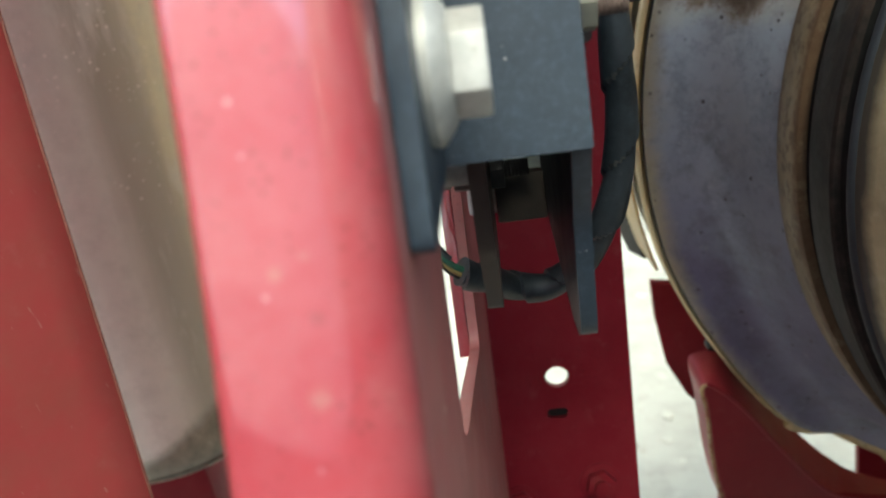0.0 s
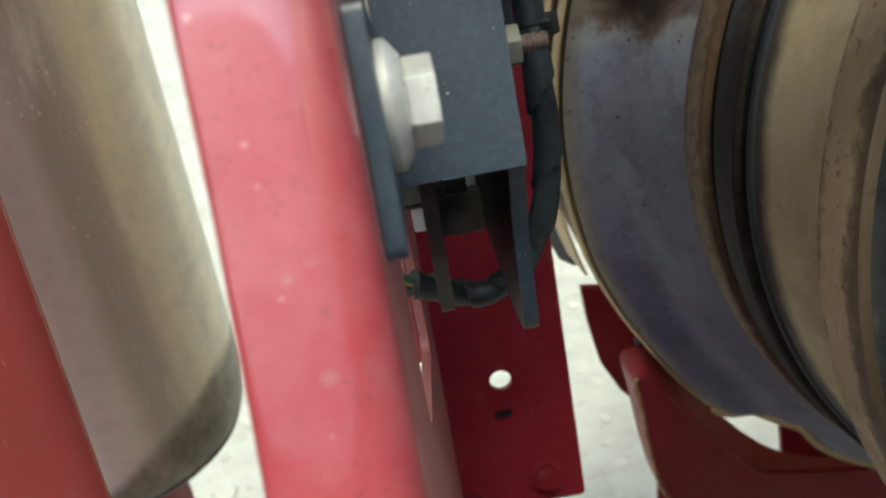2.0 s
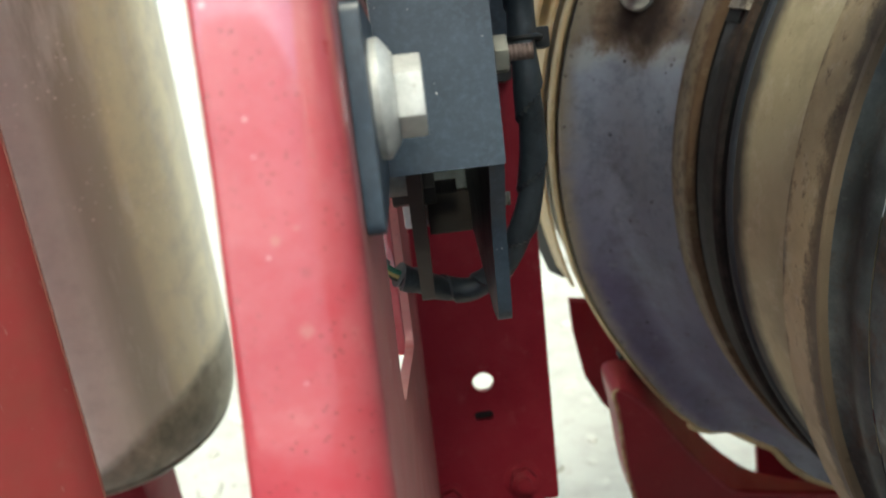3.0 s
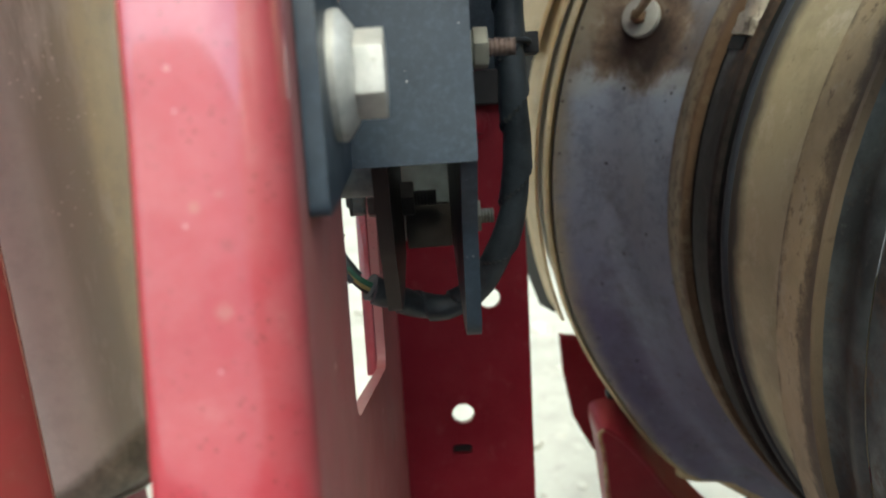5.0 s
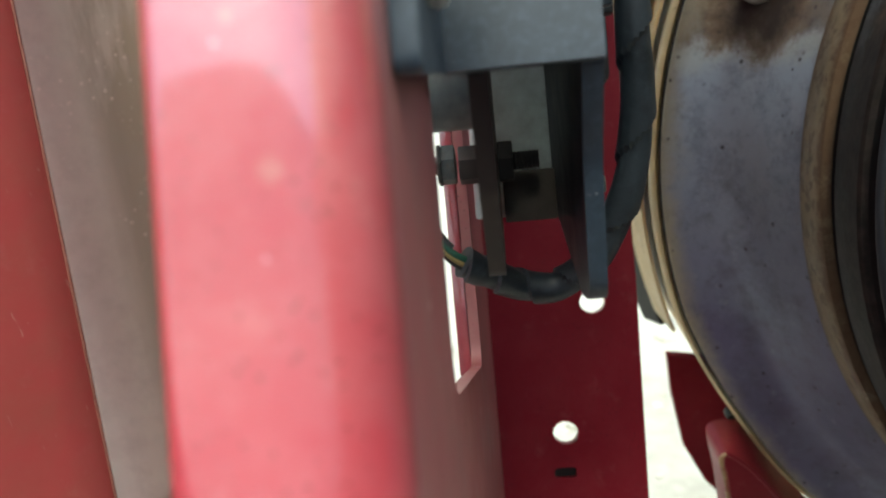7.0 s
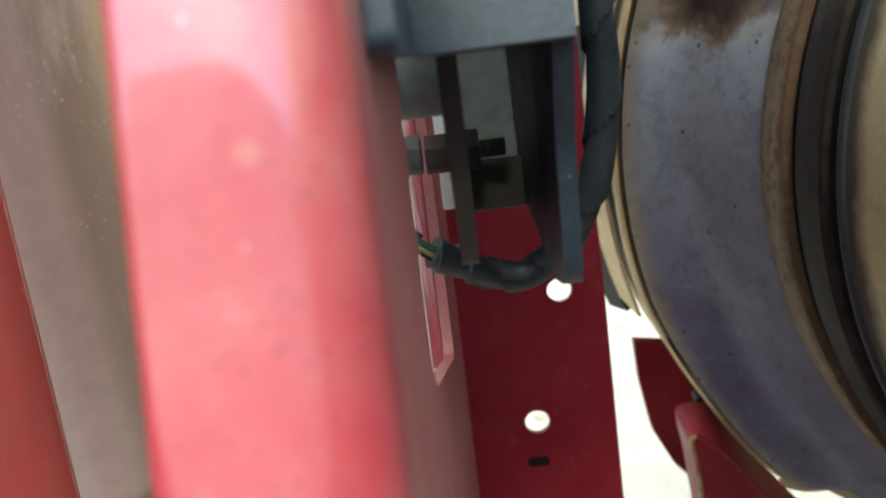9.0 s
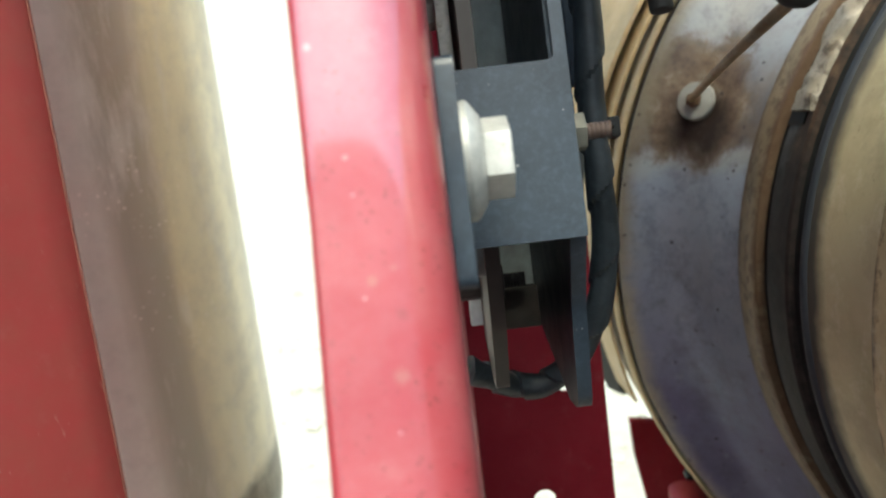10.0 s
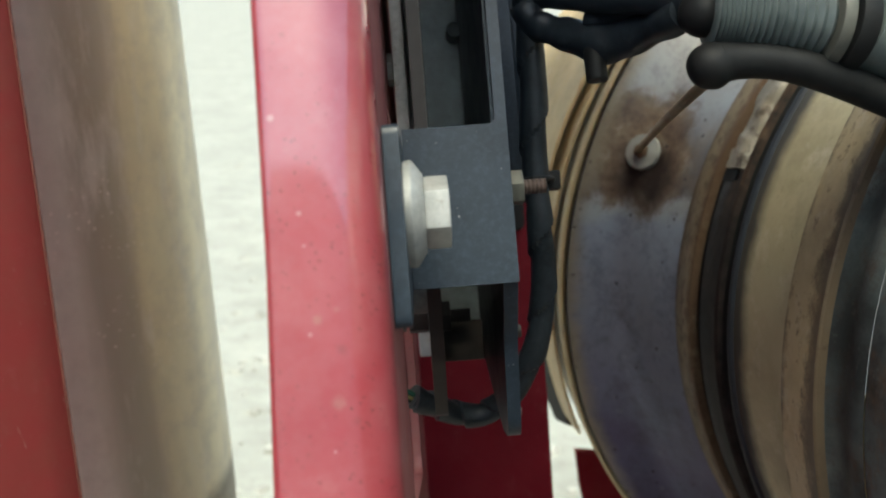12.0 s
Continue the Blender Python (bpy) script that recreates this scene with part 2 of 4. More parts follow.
    c = m.mix(m.ramp(ragged(radius.outputs["Value"], 0.02), (0.279, 0.0), (0.285, 0.55), (0.290, 0.9)), c, (0.33, 0.295, 0.21))
    c = m.mix(m.ramp(m.noise(120, 8, 0.75), (0.52, 0.0), (0.75, 0.45)), c, (0.05, 0.045, 0.06))
    dots = m.times(m.ramp(m.cells(110), (0.0, 1.0), (0.11, 0.9), (0.15, 0.0)), m.ramp(m.noise(45, 2), (0.46, 0.0), (0.58, 0.9)))
    c = m.mix(dots, c, (0.03, 0.025, 0.03))
    m.colour(c).rough(m.ramp(m.noise(30, 8), (0.3, 0.42), (0.7, 0.58)))
    return m.bump(m.noise(220, 4), 0.08, 0.0006).m


def dark_band(name="dark_clamp_steel", shift=0.0):
    """Sooty clamp steel; shift bares more of the grey."""
    m = Mat(name, 0.6, 0.15, 0.3)
    c = m.ramp(m.noise(28, 8, 0.7), (0.3 - shift, (0.012, 0.012, 0.014)), (0.5 - shift, (0.026, 0.026, 0.03)), (0.6 - shift, (0.05, 0.033, 0.025)), (0.68 - shift, (0.1, 0.105, 0.115)), (0.84 - shift, (0.24, 0.25, 0.26)))
    m.colour(c)
    return m.bump(m.noise(160, 5), 0.25, 0.001).m


def rusted_clamp():
    """Bare blue-grey clamp steel with brown-black rust eating in from its outer edge."""
    m = Mat("grey_rusted_clamp", 0.6, 0.1, 0.15)
    c = m.ramp(m.noise(45, 8, 0.7), (0.3, (0.05, 0.06, 0.066)), (0.5, (0.13, 0.145, 0.15)), (0.72, (0.3, 0.32, 0.31)))
    at = m.t.nodes.new("ShaderNodeSeparateXYZ")
    m.link(m.co, at.inputs[0])
    edge = m.t.nodes.new("ShaderNodeMath")
    edge.operation = "MULTIPLY_ADD"
    m.link(m.noise(38, 9, 0.75), edge.inputs[0])
    edge.inputs[1].default_value = -0.05
    m.link(at.outputs[1], edge.inputs[2])
    rust = m.ramp(m.noise(130, 6, 0.7), (0.35, (0.02, 0.015, 0.012)), (0.55, (0.06, 0.037, 0.024)), (0.75, (0.14, 0.09, 0.055)))
    shifted = m.t.nodes.new("ShaderNodeMapRange")
    shifted.inputs[1].default_value, shifted.inputs[2].default_value = -0.0740, -0.0810
    m.link(edge.outputs[0], shifted.inputs[0])
    c = m.mix(m.times(shifted.outputs[0], 0.95), c, rust)
    # The band turns near-black towards its lower part, with a ragged border.
    low_dark = m.t.nodes.new("ShaderNodeMath")
    low_dark.operation = "MULTIPLY_ADD"
    m.link(m.noise(30, 7, 0.7), low_dark.inputs[0])
    low_dark.inputs[1].default_value = 0.06
    m.link(at.outputs[2], low_dark.inputs[2])
    c = m.mix(m.ramp(low_dark.outputs[0], (0.085, 0.9), (0.12, 0.0)), c, m.ramp(m.noise(70, 6, 0.7), (0.4, (0.012, 0.011, 0.012)), (0.7, (0.04, 0.032, 0.03))))
    m.colour(c)
    return m.bump(m.noise(160, 5), 0.3, 0.001).m


def tank_steel():
    """Bare steel: reflections painted as tones across the curve, milky streaks, a greasy band round the foot."""
    m = Mat("stained_steel_with_reflections", 0.3, 0.35)
    at = m.t.nodes.new("ShaderNodeSeparateXYZ")
    m.link(m.co, at.inputs[0])

    def sum_of(a, k, b):
        n = m.t.nodes.new("ShaderNodeMath")
        n.operation = "MULTIPLY_ADD"
        m.link(a, n.inputs[0])
        n.inputs[1].default_value = k
        m.link(b, n.inputs[2])
        return n.outputs[0]

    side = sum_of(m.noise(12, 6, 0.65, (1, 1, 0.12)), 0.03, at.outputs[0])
    # Reflected tones put into the colour: pale left, olive middle, cream right.
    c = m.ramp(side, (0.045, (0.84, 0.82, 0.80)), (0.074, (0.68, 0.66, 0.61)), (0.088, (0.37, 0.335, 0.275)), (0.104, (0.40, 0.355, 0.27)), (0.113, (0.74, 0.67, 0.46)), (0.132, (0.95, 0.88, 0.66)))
    c = m.mix(m.ramp(m.noise(17, 3, 0.5, (1, 1, 0.12)), (0.42, 0.0), (0.68, 0.4)), c, (0.44, 0.42, 0.385))
    c = m.mix(m.ramp(m.noise(30, 6, 0.7, (1, 1, 0.2)), (0.54, 0.0), (0.66, 0.45)), c, (0.8, 0.78, 0.74))
    c = m.mix(m.ramp(m.noise(45, 8, 0.75), (0.45, 0.0), (0.68, 0.35)), c, (0.42, 0.4, 0.385))
    foot = sum_of(at.outputs[0], -0.6, sum_of(m.noise(14, 8, 0.7), -0.034, at.outputs[2]))
    c = m.mix(m.ramp(foot, (0.012, 0.88), (0.019, 0.5), (0.025, 0.0)), c, m.ramp(m.noise(42, 8, 0.72, (1, 1, 0.6)), (0.35, (0.08, 0.07, 0.052)), (0.55, (0.22, 0.195, 0.15)), (0.72, (0.46, 0.42, 0.32))))
    flecks = m.times(m.ramp(m.cells(190), (0.0, 1.0), (0.12, 0.8), (0.26, 0.0)), m.ramp(m.noise(9, 3), (0.53, 0.0), (0.62, 0.6)))
    c = m.mix(m.times(flecks, m.ramp(at.outputs[2], (0.1, 0.0), (0.14, 1.0))), c, (0.95, 0.88, 0.84))
    m.colour(c).rough(m.ramp(m.noise(22, 8, 0.7, (1, 1, 0.25)), (0.3, 0.32), (0.7, 0.5)))
    return m.bump(m.noise(110, 4), 0.06, 0.0008).m


def rubber(name="black_rubber", tone=0.009, rough=0.55):
    m = Mat(name, rough, 0.0, 0.28)
    c = m.ramp(m.noise(70, 8, 0.7), (0.3, (tone, tone * 1.05, tone * 1.1)), (0.75, (tone * 2.4, tone * 2.5, tone * 2.5)))
    m.colour(c)
    return m.bump(m.noise(350, 5), 0.2, 0.0006).m


def wrapped_tape():
    """Creased cloth tape wound slantwise."""
    m = Mat("taped_loom", 0.42, 0.0, 0.45)
    c = m.ramp(m.noise(90, 8, 0.7), (0.3, (0.010, 0.014, 0.018)), (0.75, (0.038, 0.049, 0.060)))
    c = m.mix(m.ramp(m.noise(210, 5, 0.7), (0.55, 0.0), (0.75, 0.5)), c, (0.06, 0.074, 0.086))
    m.colour(c)
    return m.bump(m.noise(900, 3, 0.6), 0.25, 0.0003).m


def conduit_plastic():
    m = Mat("dusty_conduit", 0.38, 0.0, 0.6)
    m.colour(m.ramp(m.noise(60, 6), (0.3, (0.075, 0.095, 0.095)), (0.7, (0.19, 0.225, 0.22))))
    return m.m


def concrete():
    m = Mat("pale_concrete", 0.88)
    c = m.ramp(m.noise(2.2, 8, 0.65), (0.3, (0.315, 0.32, 0.292)), (0.7, (0.41, 0.415, 0.378)))
    c = m.mix(m.ramp(m.noise(9, 6, 0.65, (0.7, 1.3, 1)), (0.46, 0.0), (0.66, 0.6)), c, (0.255, 0.252, 0.228))
    c = m.mix(m.ramp(m.noise(30, 6, 0.65), (0.54, 0.0), (0.68, 0.35)), c, (0.22, 0.213, 0.19))
    c = m.mix(m.ramp(m.noise(19, 5, 0.65), (0.56, 0.0), (0.7, 0.45)), c, (0.47, 0.465, 0.425))
    m.colour(c)
    return m.bump(m.noise(26, 7, 0.68), 0.45, 0.012).m


def stone():
    m = Mat("pale_gravel", 0.9)
    i = m.t.nodes.new("ShaderNodeNewGeometry").outputs["Random Per Island"]
    c = m.ramp(i, (0.0, (0.26, 0.255, 0.225)), (0.5, (0.36, 0.36, 0.325)), (1.0, (0.46, 0.45, 0.415)))
    m.colour(c)
    return m.bump(m.noise(40, 4), 0.3, 0.004).m


def oxidised(name="grey_green_oxidised_steel", dim=1.0, rust=0.5):
    """Sooty grey-green steel with flakes of brown rust."""
    m = Mat(name, 0.55, 0.25)
    c = m.ramp(m.noise(16, 8, 0.7), *((p, tuple(dim * v for v in c)) for p, c in ((0.35, (0.035, 0.042, 0.045)), (0.5, (0.11, 0.132, 0.135)), (0.65, (0.24, 0.27, 0.26)))))
    c = m.mix(m.ramp(m.noise(44, 9, 0.78), (rust, 0.0), (rust + 0.12, 0.8)), c, m.ramp(m.noise(140, 5), (0.35, (0.03, 0.018, 0.012)), (0.7, (0.15 * dim, 0.09 * dim, 0.055 * dim))))
    c = m.mix(m.ramp(m.noise(210, 6, 0.75), (0.58, 0.0), (0.7, 0.4)), c, (0.2 * dim, 0.21 * dim, 0.2 * dim))
    m.colour(c).rough(m.ramp(m.noise(50, 6), (0.3, 0.42), (0.7, 0.7)))
    return m.bump(m.noise(170, 5), 0.2, 0.0008).m


def plain(name, c, rough=0.5, metal=0.0):
    m = Mat(name, rough, metal)
    m.colour(m.ramp(m.noise(120, 5), (0.3, tuple(v * 0.8 for v in c)), (0.7, tuple(min(1, v * 1.15) for v in c))))
    return m.m


PALE, GRIT, NICK = (0.44, 0.26, 0.2), (0.13, 0.03, 0.035), (0.8, 0.62, 0.6)
FLANGE_MARKS = (((-0.0178, -0.0187), 0.0021, GRIT), ((-0.0315, -0.0223), 0.0009, GRIT), ((-0.0279, -0.0257), 0.0008, GRIT), ((-0.0160, -0.0305), 0.0009, GRIT),
                ((-0.0261, 0.0504), 0.0009, GRIT), ((-0.0327, -0.0170), 0.0008, GRIT), ((-0.0228, -0.0119), 0.0016, PALE), ((-0.0185, -0.0101), 0.0012, PALE),
                ((-0.0193, -0.0299), 0.0024, PALE), ((-0.0245, -0.0149), 0.0007, NICK), ((-0.0246, 0.0041), 0.0006, NICK), ((-0.0252, 0.0111), 0.0008, NICK), ((-0.0208, -0.0400), 0.0007, NICK))
BUNG = (-0.2500, 0.0440, 0.0930)
TUBE_END = (-0.2888, -0.2317, 0.1186)
DUSTY = red_paint("dusty_red_paint", 0.45, 0.8, 0.5, 0.2, (0.27, 0.165, 0.14), (0.45, 0.6))
PANEL = red_paint("dull_red_paint", 0.3, 0.5, 0.5, 0.0, (0.24, 0.115, 0.08), (0.5, 0.65), True, 0.85)
# Darker copies of the red: shade painted into rear plate, cradle and stand.
SHADED_RED = red_paint("shaded_red_paint", 0.0, 0.05, 0.4, 0.0, (0.3, 0.14, 0.12), (0.42, 0.58), False, 0.46)
# The saddle lip's copy is darkened less, so it looks better lit.
LIP_SHADED = red_paint("scuffed_shaded_red_paint", 0.0, 0.1, 0.4, 0.0, (0.4, 0.16, 0.13), (0.36, 0.5), False, 0.58)
SHADED_RED.node_tree.nodes["Principled BSDF"].inputs["Specular IOR Level"].default_value = 0.12
RED, BLACK, ZINC, TAN = red_paint(marks=FLANGE_MARKS), black_coat(), zinc(), tan_steel(dim=1.0, hue=(1.0, 0.96, 0.82), metal=0.0, spec=0.15)
# Tan neck with the shaded fillet beside the clamp put into its colour.
NECK = edge_shaded(tan_steel("edge_shaded_tan_steel", 0.64, (0.16, 0.1, 0.06), 1.0, (0.9, 0.98, 0.95)))
FLANGE = rusty_rims(tan_steel("rust_spotted_flange", 0.57, (0.085, 0.045, 0.025), 0.85, (1.0, 0.98, 0.9)), -0.1655, -0.1955, (0.055, 0.036, 0.026))
RIM = rusty_rims(tan_steel("browned_rim", 0.5, (0.075, 0.042, 0.024), 0.44, (0.97, 0.92, 0.84)), -0.005, -0.0316)
SHELL, DARK, CLAMP, TANK, RUBBER, TAPE = tinted_shell(), dark_band(), rusted_clamp(), tank_steel(), rubber(), wrapped_tape()
BLOCK = plain("pale_render", (0.82, 0.8, 0.77), 0.9)
BOARD = plain("dark_paint", (0.12, 0.12, 0.12), 0.8)
WALL_GREY = plain("dull_grey_wall", (0.28, 0.28, 0.28), 0.7)
BLUED = plain("dark_blued_steel", (0.02, 0.026, 0.036), 0.55)
LUG = tan_steel("weathered_clamp_steel", 0.5, (0.07, 0.05, 0.035), 0.62, (0.95, 1.05, 1.3))
DUSTY_STEEL = plain("dusty_grey_steel", (0.58, 0.67, 0.67), 0.5, 0.1)
OLD = plain("oily_brown_steel", (0.028, 0.023, 0.021), 0.45, 0.2)
GRIMY = plain("grimy_brown_steel", (0.065, 0.058, 0.05), 0.65, 0.1)
STUD = plain("violet_tarnished_thread", (0.125, 0.088, 0.075), 0.55, 0.4)
# Near-black colour for the clamp grooves, the core and the shield's edge.
NEAR_BLACK = rubber("near_black_steel", 0.006, 0.6)
NEAR_BLACK.node_tree.nodes["Principled BSDF"].inputs["Specular IOR Level"].default_value = 0.2
BARED = tan_steel("bared_tan_metal", 0.5, (0.2, 0.03, 0.035), 0.62, (1.05, 0.85, 0.72), 0.1, 0.3)
HEM = plain("worn_red_edge", (0.16, 0.055, 0.042), 0.7)
CONDUIT, CONCRETE, STONE = conduit_plastic(), concrete(), stone()
GREEN, YELLOW = plain("green_wire", (0.016, 0.085, 0.055)), plain("yellow_wire", (0.22, 0.17, 0.065))
OXIDE, SOOTED = oxidised(), oxidised("sooty_crusted_steel", 0.6, 0.52)
CRUST, TUBE = plain("white_crusted_steel", (0.27, 0.27, 0.25), 0.75, 0.1), tan_steel("yellow_brown_tube", 0.5, (0.2, 0.09, 0.03), 0.45, (1.1, 0.9, 0.65))
PASSIVATED = plain("yellow_passivated_steel", (0.17, 0.17, 0.145), 0.55, 0.4)


# ---- builders ----
def smooth(bm, angle=35):
    for f in bm.faces:
        f.smooth = True
    for e in bm.edges:
        if len(e.link_faces) == 2 and e.calc_face_angle(0) > radians(angle):
            e.smooth = False


def part(name, bm, material, parent, label="", angle=35):
    bmesh.ops.recalc_face_normals(bm, faces=bm.faces)
    smooth(bm, angle)
    me = bpy.data.meshes.new(name)
    bm.to_mesh(me)
    bm.free()
    me.materials.append(material)
    ob = new(name, me)
    ob.parent = parent
    return tagged(ob, label)


def thing(name, m, label, category, group="", kind=""):
    ob = new(name)
    ob.empty_display_size = 0.02
    ob.matrix_world = m
    return tagged(ob, label, category, group, kind)


def solid(bm, verts, faces):
    vs = [bm.verts.new(v) for v in verts]
    for f in faces:
        bm.faces.new([vs[i] for i in f])
    return vs


def bevelled(bm, width, segments=2):
    es = [e for e in bm.edges if len(e.link_faces) == 2 and e.calc_face_angle(0) > radians(40)]
    bmesh.ops.bevel(bm, geom=es, offset=width, segments=segments, profile=0.6, affect="EDGES", clamp_overlap=True)
    return bm


def box(lo, hi, bevel=0.0):
    bm = bmesh.new()
    (a, b, c), (d, e, f) = lo, hi
    solid(bm, [(a, b, c), (d, b, c), (d, e, c), (a, e, c), (a, b, f), (d, b, f), (d, e, f), (a, e, f)],
          [(0, 3, 2, 1), (4, 5, 6, 7), (0, 1, 5, 4), (1, 2, 6, 5), (2, 3, 7, 6), (3, 0, 4, 7)])
    bmesh.ops.recalc_face_normals(bm, faces=bm.faces)
    return bevelled(bm, bevel) if bevel else bm


def rounded(points, r, steps=5):
    """A closed 2D outline with its corners rounded; r may be a list."""
    out, n = [], len(points)
    for i, p in enumerate(points):
        p, a, b = Vector(p), Vector(points[i - 1]), Vector(points[(i + 1) % n])
        ri = r[i] if isinstance(r, (list, tuple)) else r
        if ri <= 0:
            out.append(p)
            continue
        u, v = (a - p).normalized(), (b - p).normalized()
        half = u.angle(v) / 2
        d = min(ri / math.tan(half), 0.49 * (a - p).length, 0.49 * (b - p).length)
        c0, c1 = p + u * d, p + v * d
        for k in range(steps + 1):
            s = k / steps
            out.append((1 - s) ** 2 * c0 + 2 * s * (1 - s) * p + s * s * c1)
    return out


def disc(cx, cy, r, n=24, squash=1.0):
    return [Vector((cx + r * math.cos(2 * math.pi * k / n), cy + squash * r * math.sin(2 * math.pi * k / n))) for k in range(n)]


def sheet(bm, outline, holes, place, thick):
    """A plate with real holes. place(a, b, d) lays the outline's plane, d from 0 to thick."""
    before = len(bm.verts)
    loops = []
    for d in (0.0, thick):
        edges, rings = [], []
        for ring in (outline, *holes):
            vs = [bm.verts.new(place(p[0], p[1], d)) for p in ring]
            edges += [bm.edges.new((vs[i], vs[(i + 1) % len(vs)])) for i in range(len(vs))]
            rings.append(vs)
        bmesh.ops.triangle_fill(bm, edges=edges, use_beauty=True, use_dissolve=False)
        loops.append(rings)
    for r0, r1 in zip(*loops):
        for i in range(len(r0)):
            j = (i + 1) % len(r0)
            bm.faces.new((r0[i], r0[j], r1[j], r1[i]))
    return bm


def lathe(profile, segments=96, a0=0.0, a1=360.0, closed=False):
    """Turns (s, r) round the local y axis. Angle 0 points to -x, 90 up. closed: the profile is a ring."""
    bm = bmesh.new()
    whole = abs(a1 - a0) >= 360
    n = segments if whole else segments + 1
    rings = []
    for k in range(n):
        a = radians(a0 + (a1 - a0) * k / segments)
        rings.append([bm.verts.new((-r * math.cos(a), s, r * math.sin(a))) for s, r in profile])
    m = len(profile)
    for k in range(n if whole else n - 1):
        p, q = rings[k], rings[(k + 1) % n]
        for i in range(m if closed else m - 1):
            j = (i + 1) % m
            bm.faces.new((p[i], p[j], q[j], q[i]))
    if closed and not whole:
        bm.faces.new(rings[0])
        bm.faces.new(rings[-1])
    return bm


def spline(points, per=8):
    """A smooth line through the points."""
    ps = [Vector(p) for p in points]
    ps = [2 * ps[0] - ps[1], *ps, 2 * ps[-1] - ps[-2]]
    out = []
    for i in range(1, len(ps) - 2):
        a, b, c, d = ps[i - 1:i + 3]
        for k in range(per):
            t = k / per
            out.append(0.5 * (2 * b + (c - a) * t + (2 * a - 5 * b + 4 * c - d) * t * t + (3 * b - a - 3 * c + d) * t ** 3))
    return out + [ps[-2]]


def tube(line, radius, sides=14, caps=True, bm=None):
    """A round tube along a line; radius is a number or a function of the index and the angle."""
    bm = bm or bmesh.new()
    rings, up = [], Vector((0.3, 0.2, 1)).normalized()
    for i, p in enumerate(line):
        t = (line[min(i + 1, len(line) - 1)] - line[max(i - 1, 0)]).normalized()
        u = (up - t * up.dot(t)).normalized()
        up, v = u, t.cross(u)
        ring = []
        for k in range(sides):
            a = 2 * math.pi * k / sides
            r = radius(i, a) if callable(radius) else radius
            ring.append(bm.verts.new(p + (u * math.cos(a) + v * math.sin(a)) * r))
        rings.append(ring)
    for p, q in zip(rings, rings[1:]):
        for k in range(sides):
            bm.faces.new((p[k], p[(k + 1) % sides], q[(k + 1) % sides], q[k]))
    if caps:
        bm.faces.new(rings[0])
        bm.faces.new(rings[-1])
    return bm


def rod(a, b, r, sides=20, bevel=0.0):
    bm = tube([Vector(a), Vector(b)], r, sides)
    bmesh.ops.recalc_face_normals(bm, faces=bm.faces)
    return bevelled(bm, bevel) if bevel else bm


def hexagon(x0, x1, y, z, across, turn=0.0, bevel=0.0006):
    """A hexagon along x, with its far end's corners taken off."""
    bm = bmesh.new()
    rc = across / math.sqrt(3)
    ring = lambda x, k: [bm.verts.new((x, y - rc * k * math.cos(radians(60 * i + turn)), z + rc * k * math.sin(radians(60 * i + turn)))) for i in range(6)]
    a, b = ring(x0, 1.0), ring(x1, 1.0)
    bm.faces.new(a)
    bm.faces.new(b)
    for i in range(6):
        bm.faces.new((a[i], a[(i + 1) % 6], b[(i + 1) % 6], b[i]))
    bmesh.ops.recalc_face_normals(bm, faces=bm.faces)
    return bevelled(bm, bevel)


def thread(a, b, r, pitch=0.0015):
    """A threaded shank as fine ridges."""
    a, b = Vector(a), Vector(b)
    n = max(2, int((b - a).length / pitch * 2))
    return tube([a.lerp(b, i / n) for i in range(n + 1)], lambda i, g: r * (1.0 if i % 2 else 0.88), 18)


def turned(profile, x, y, z, flip=1, segments=40):
    """A body of rings along x: (distance, radius) pairs."""
    bm = bmesh.new()
    rings = [[bm.verts.new((x + flip * d, y + r * math.cos(2 * math.pi * k / segments), z + r * math.sin(2 * math.pi * k / segments)))
              for k in range(segments)] for d, r in profile]
    for p, q in zip(rings, rings[1:]):
        for k in range(segments):
            bm.faces.new((p[k], p[(k + 1) % segments], q[(k + 1) % segments], q[k]))
    bm.faces.new(rings[0])
    bm.faces.new(rings[-1])
    return bm


# The leaning red frame and all that is bolted to it share one set of axes: x right, y away, z along the upright.
FRAME = pose(0, 0.25, 1.1, -22, -2.3, 0)
# The canister's axes: y along it, away from the eye.
DRUM = pose(0.396, 0.4, 1.012, -12.6, 0, -3.09)

# ---- ground ----
bm = bmesh.new()
N = 60
grid = [[bm.verts.new((sx, sy, 0.012 * noise.noise(Vector((sx * 0.7, sy * 0.7, 0))) if abs(sx) < 12 and abs(sy) < 12 else 0.0))
         for sx in [math.copysign(abs(k) ** 3, k) * 900 for k in np.linspace(-1, 1, N)]]
        for sy in [math.copysign(abs(k) ** 3, k) * 900 for k in np.linspace(-1, 1, N)]]
for i in range(N - 1):
    for j in range(N - 1):
        bm.faces.new((grid[i][j], grid[i][j + 1], grid[i + 1][j + 1], grid[i + 1][j]))
ground = part("ground", bm, CONCRETE, None, "pale sunlit concrete yard with grey stains and grit")
tagged(ground, category="ground", kind="structure")

bm = bmesh.new()
rng = random.Random(4)
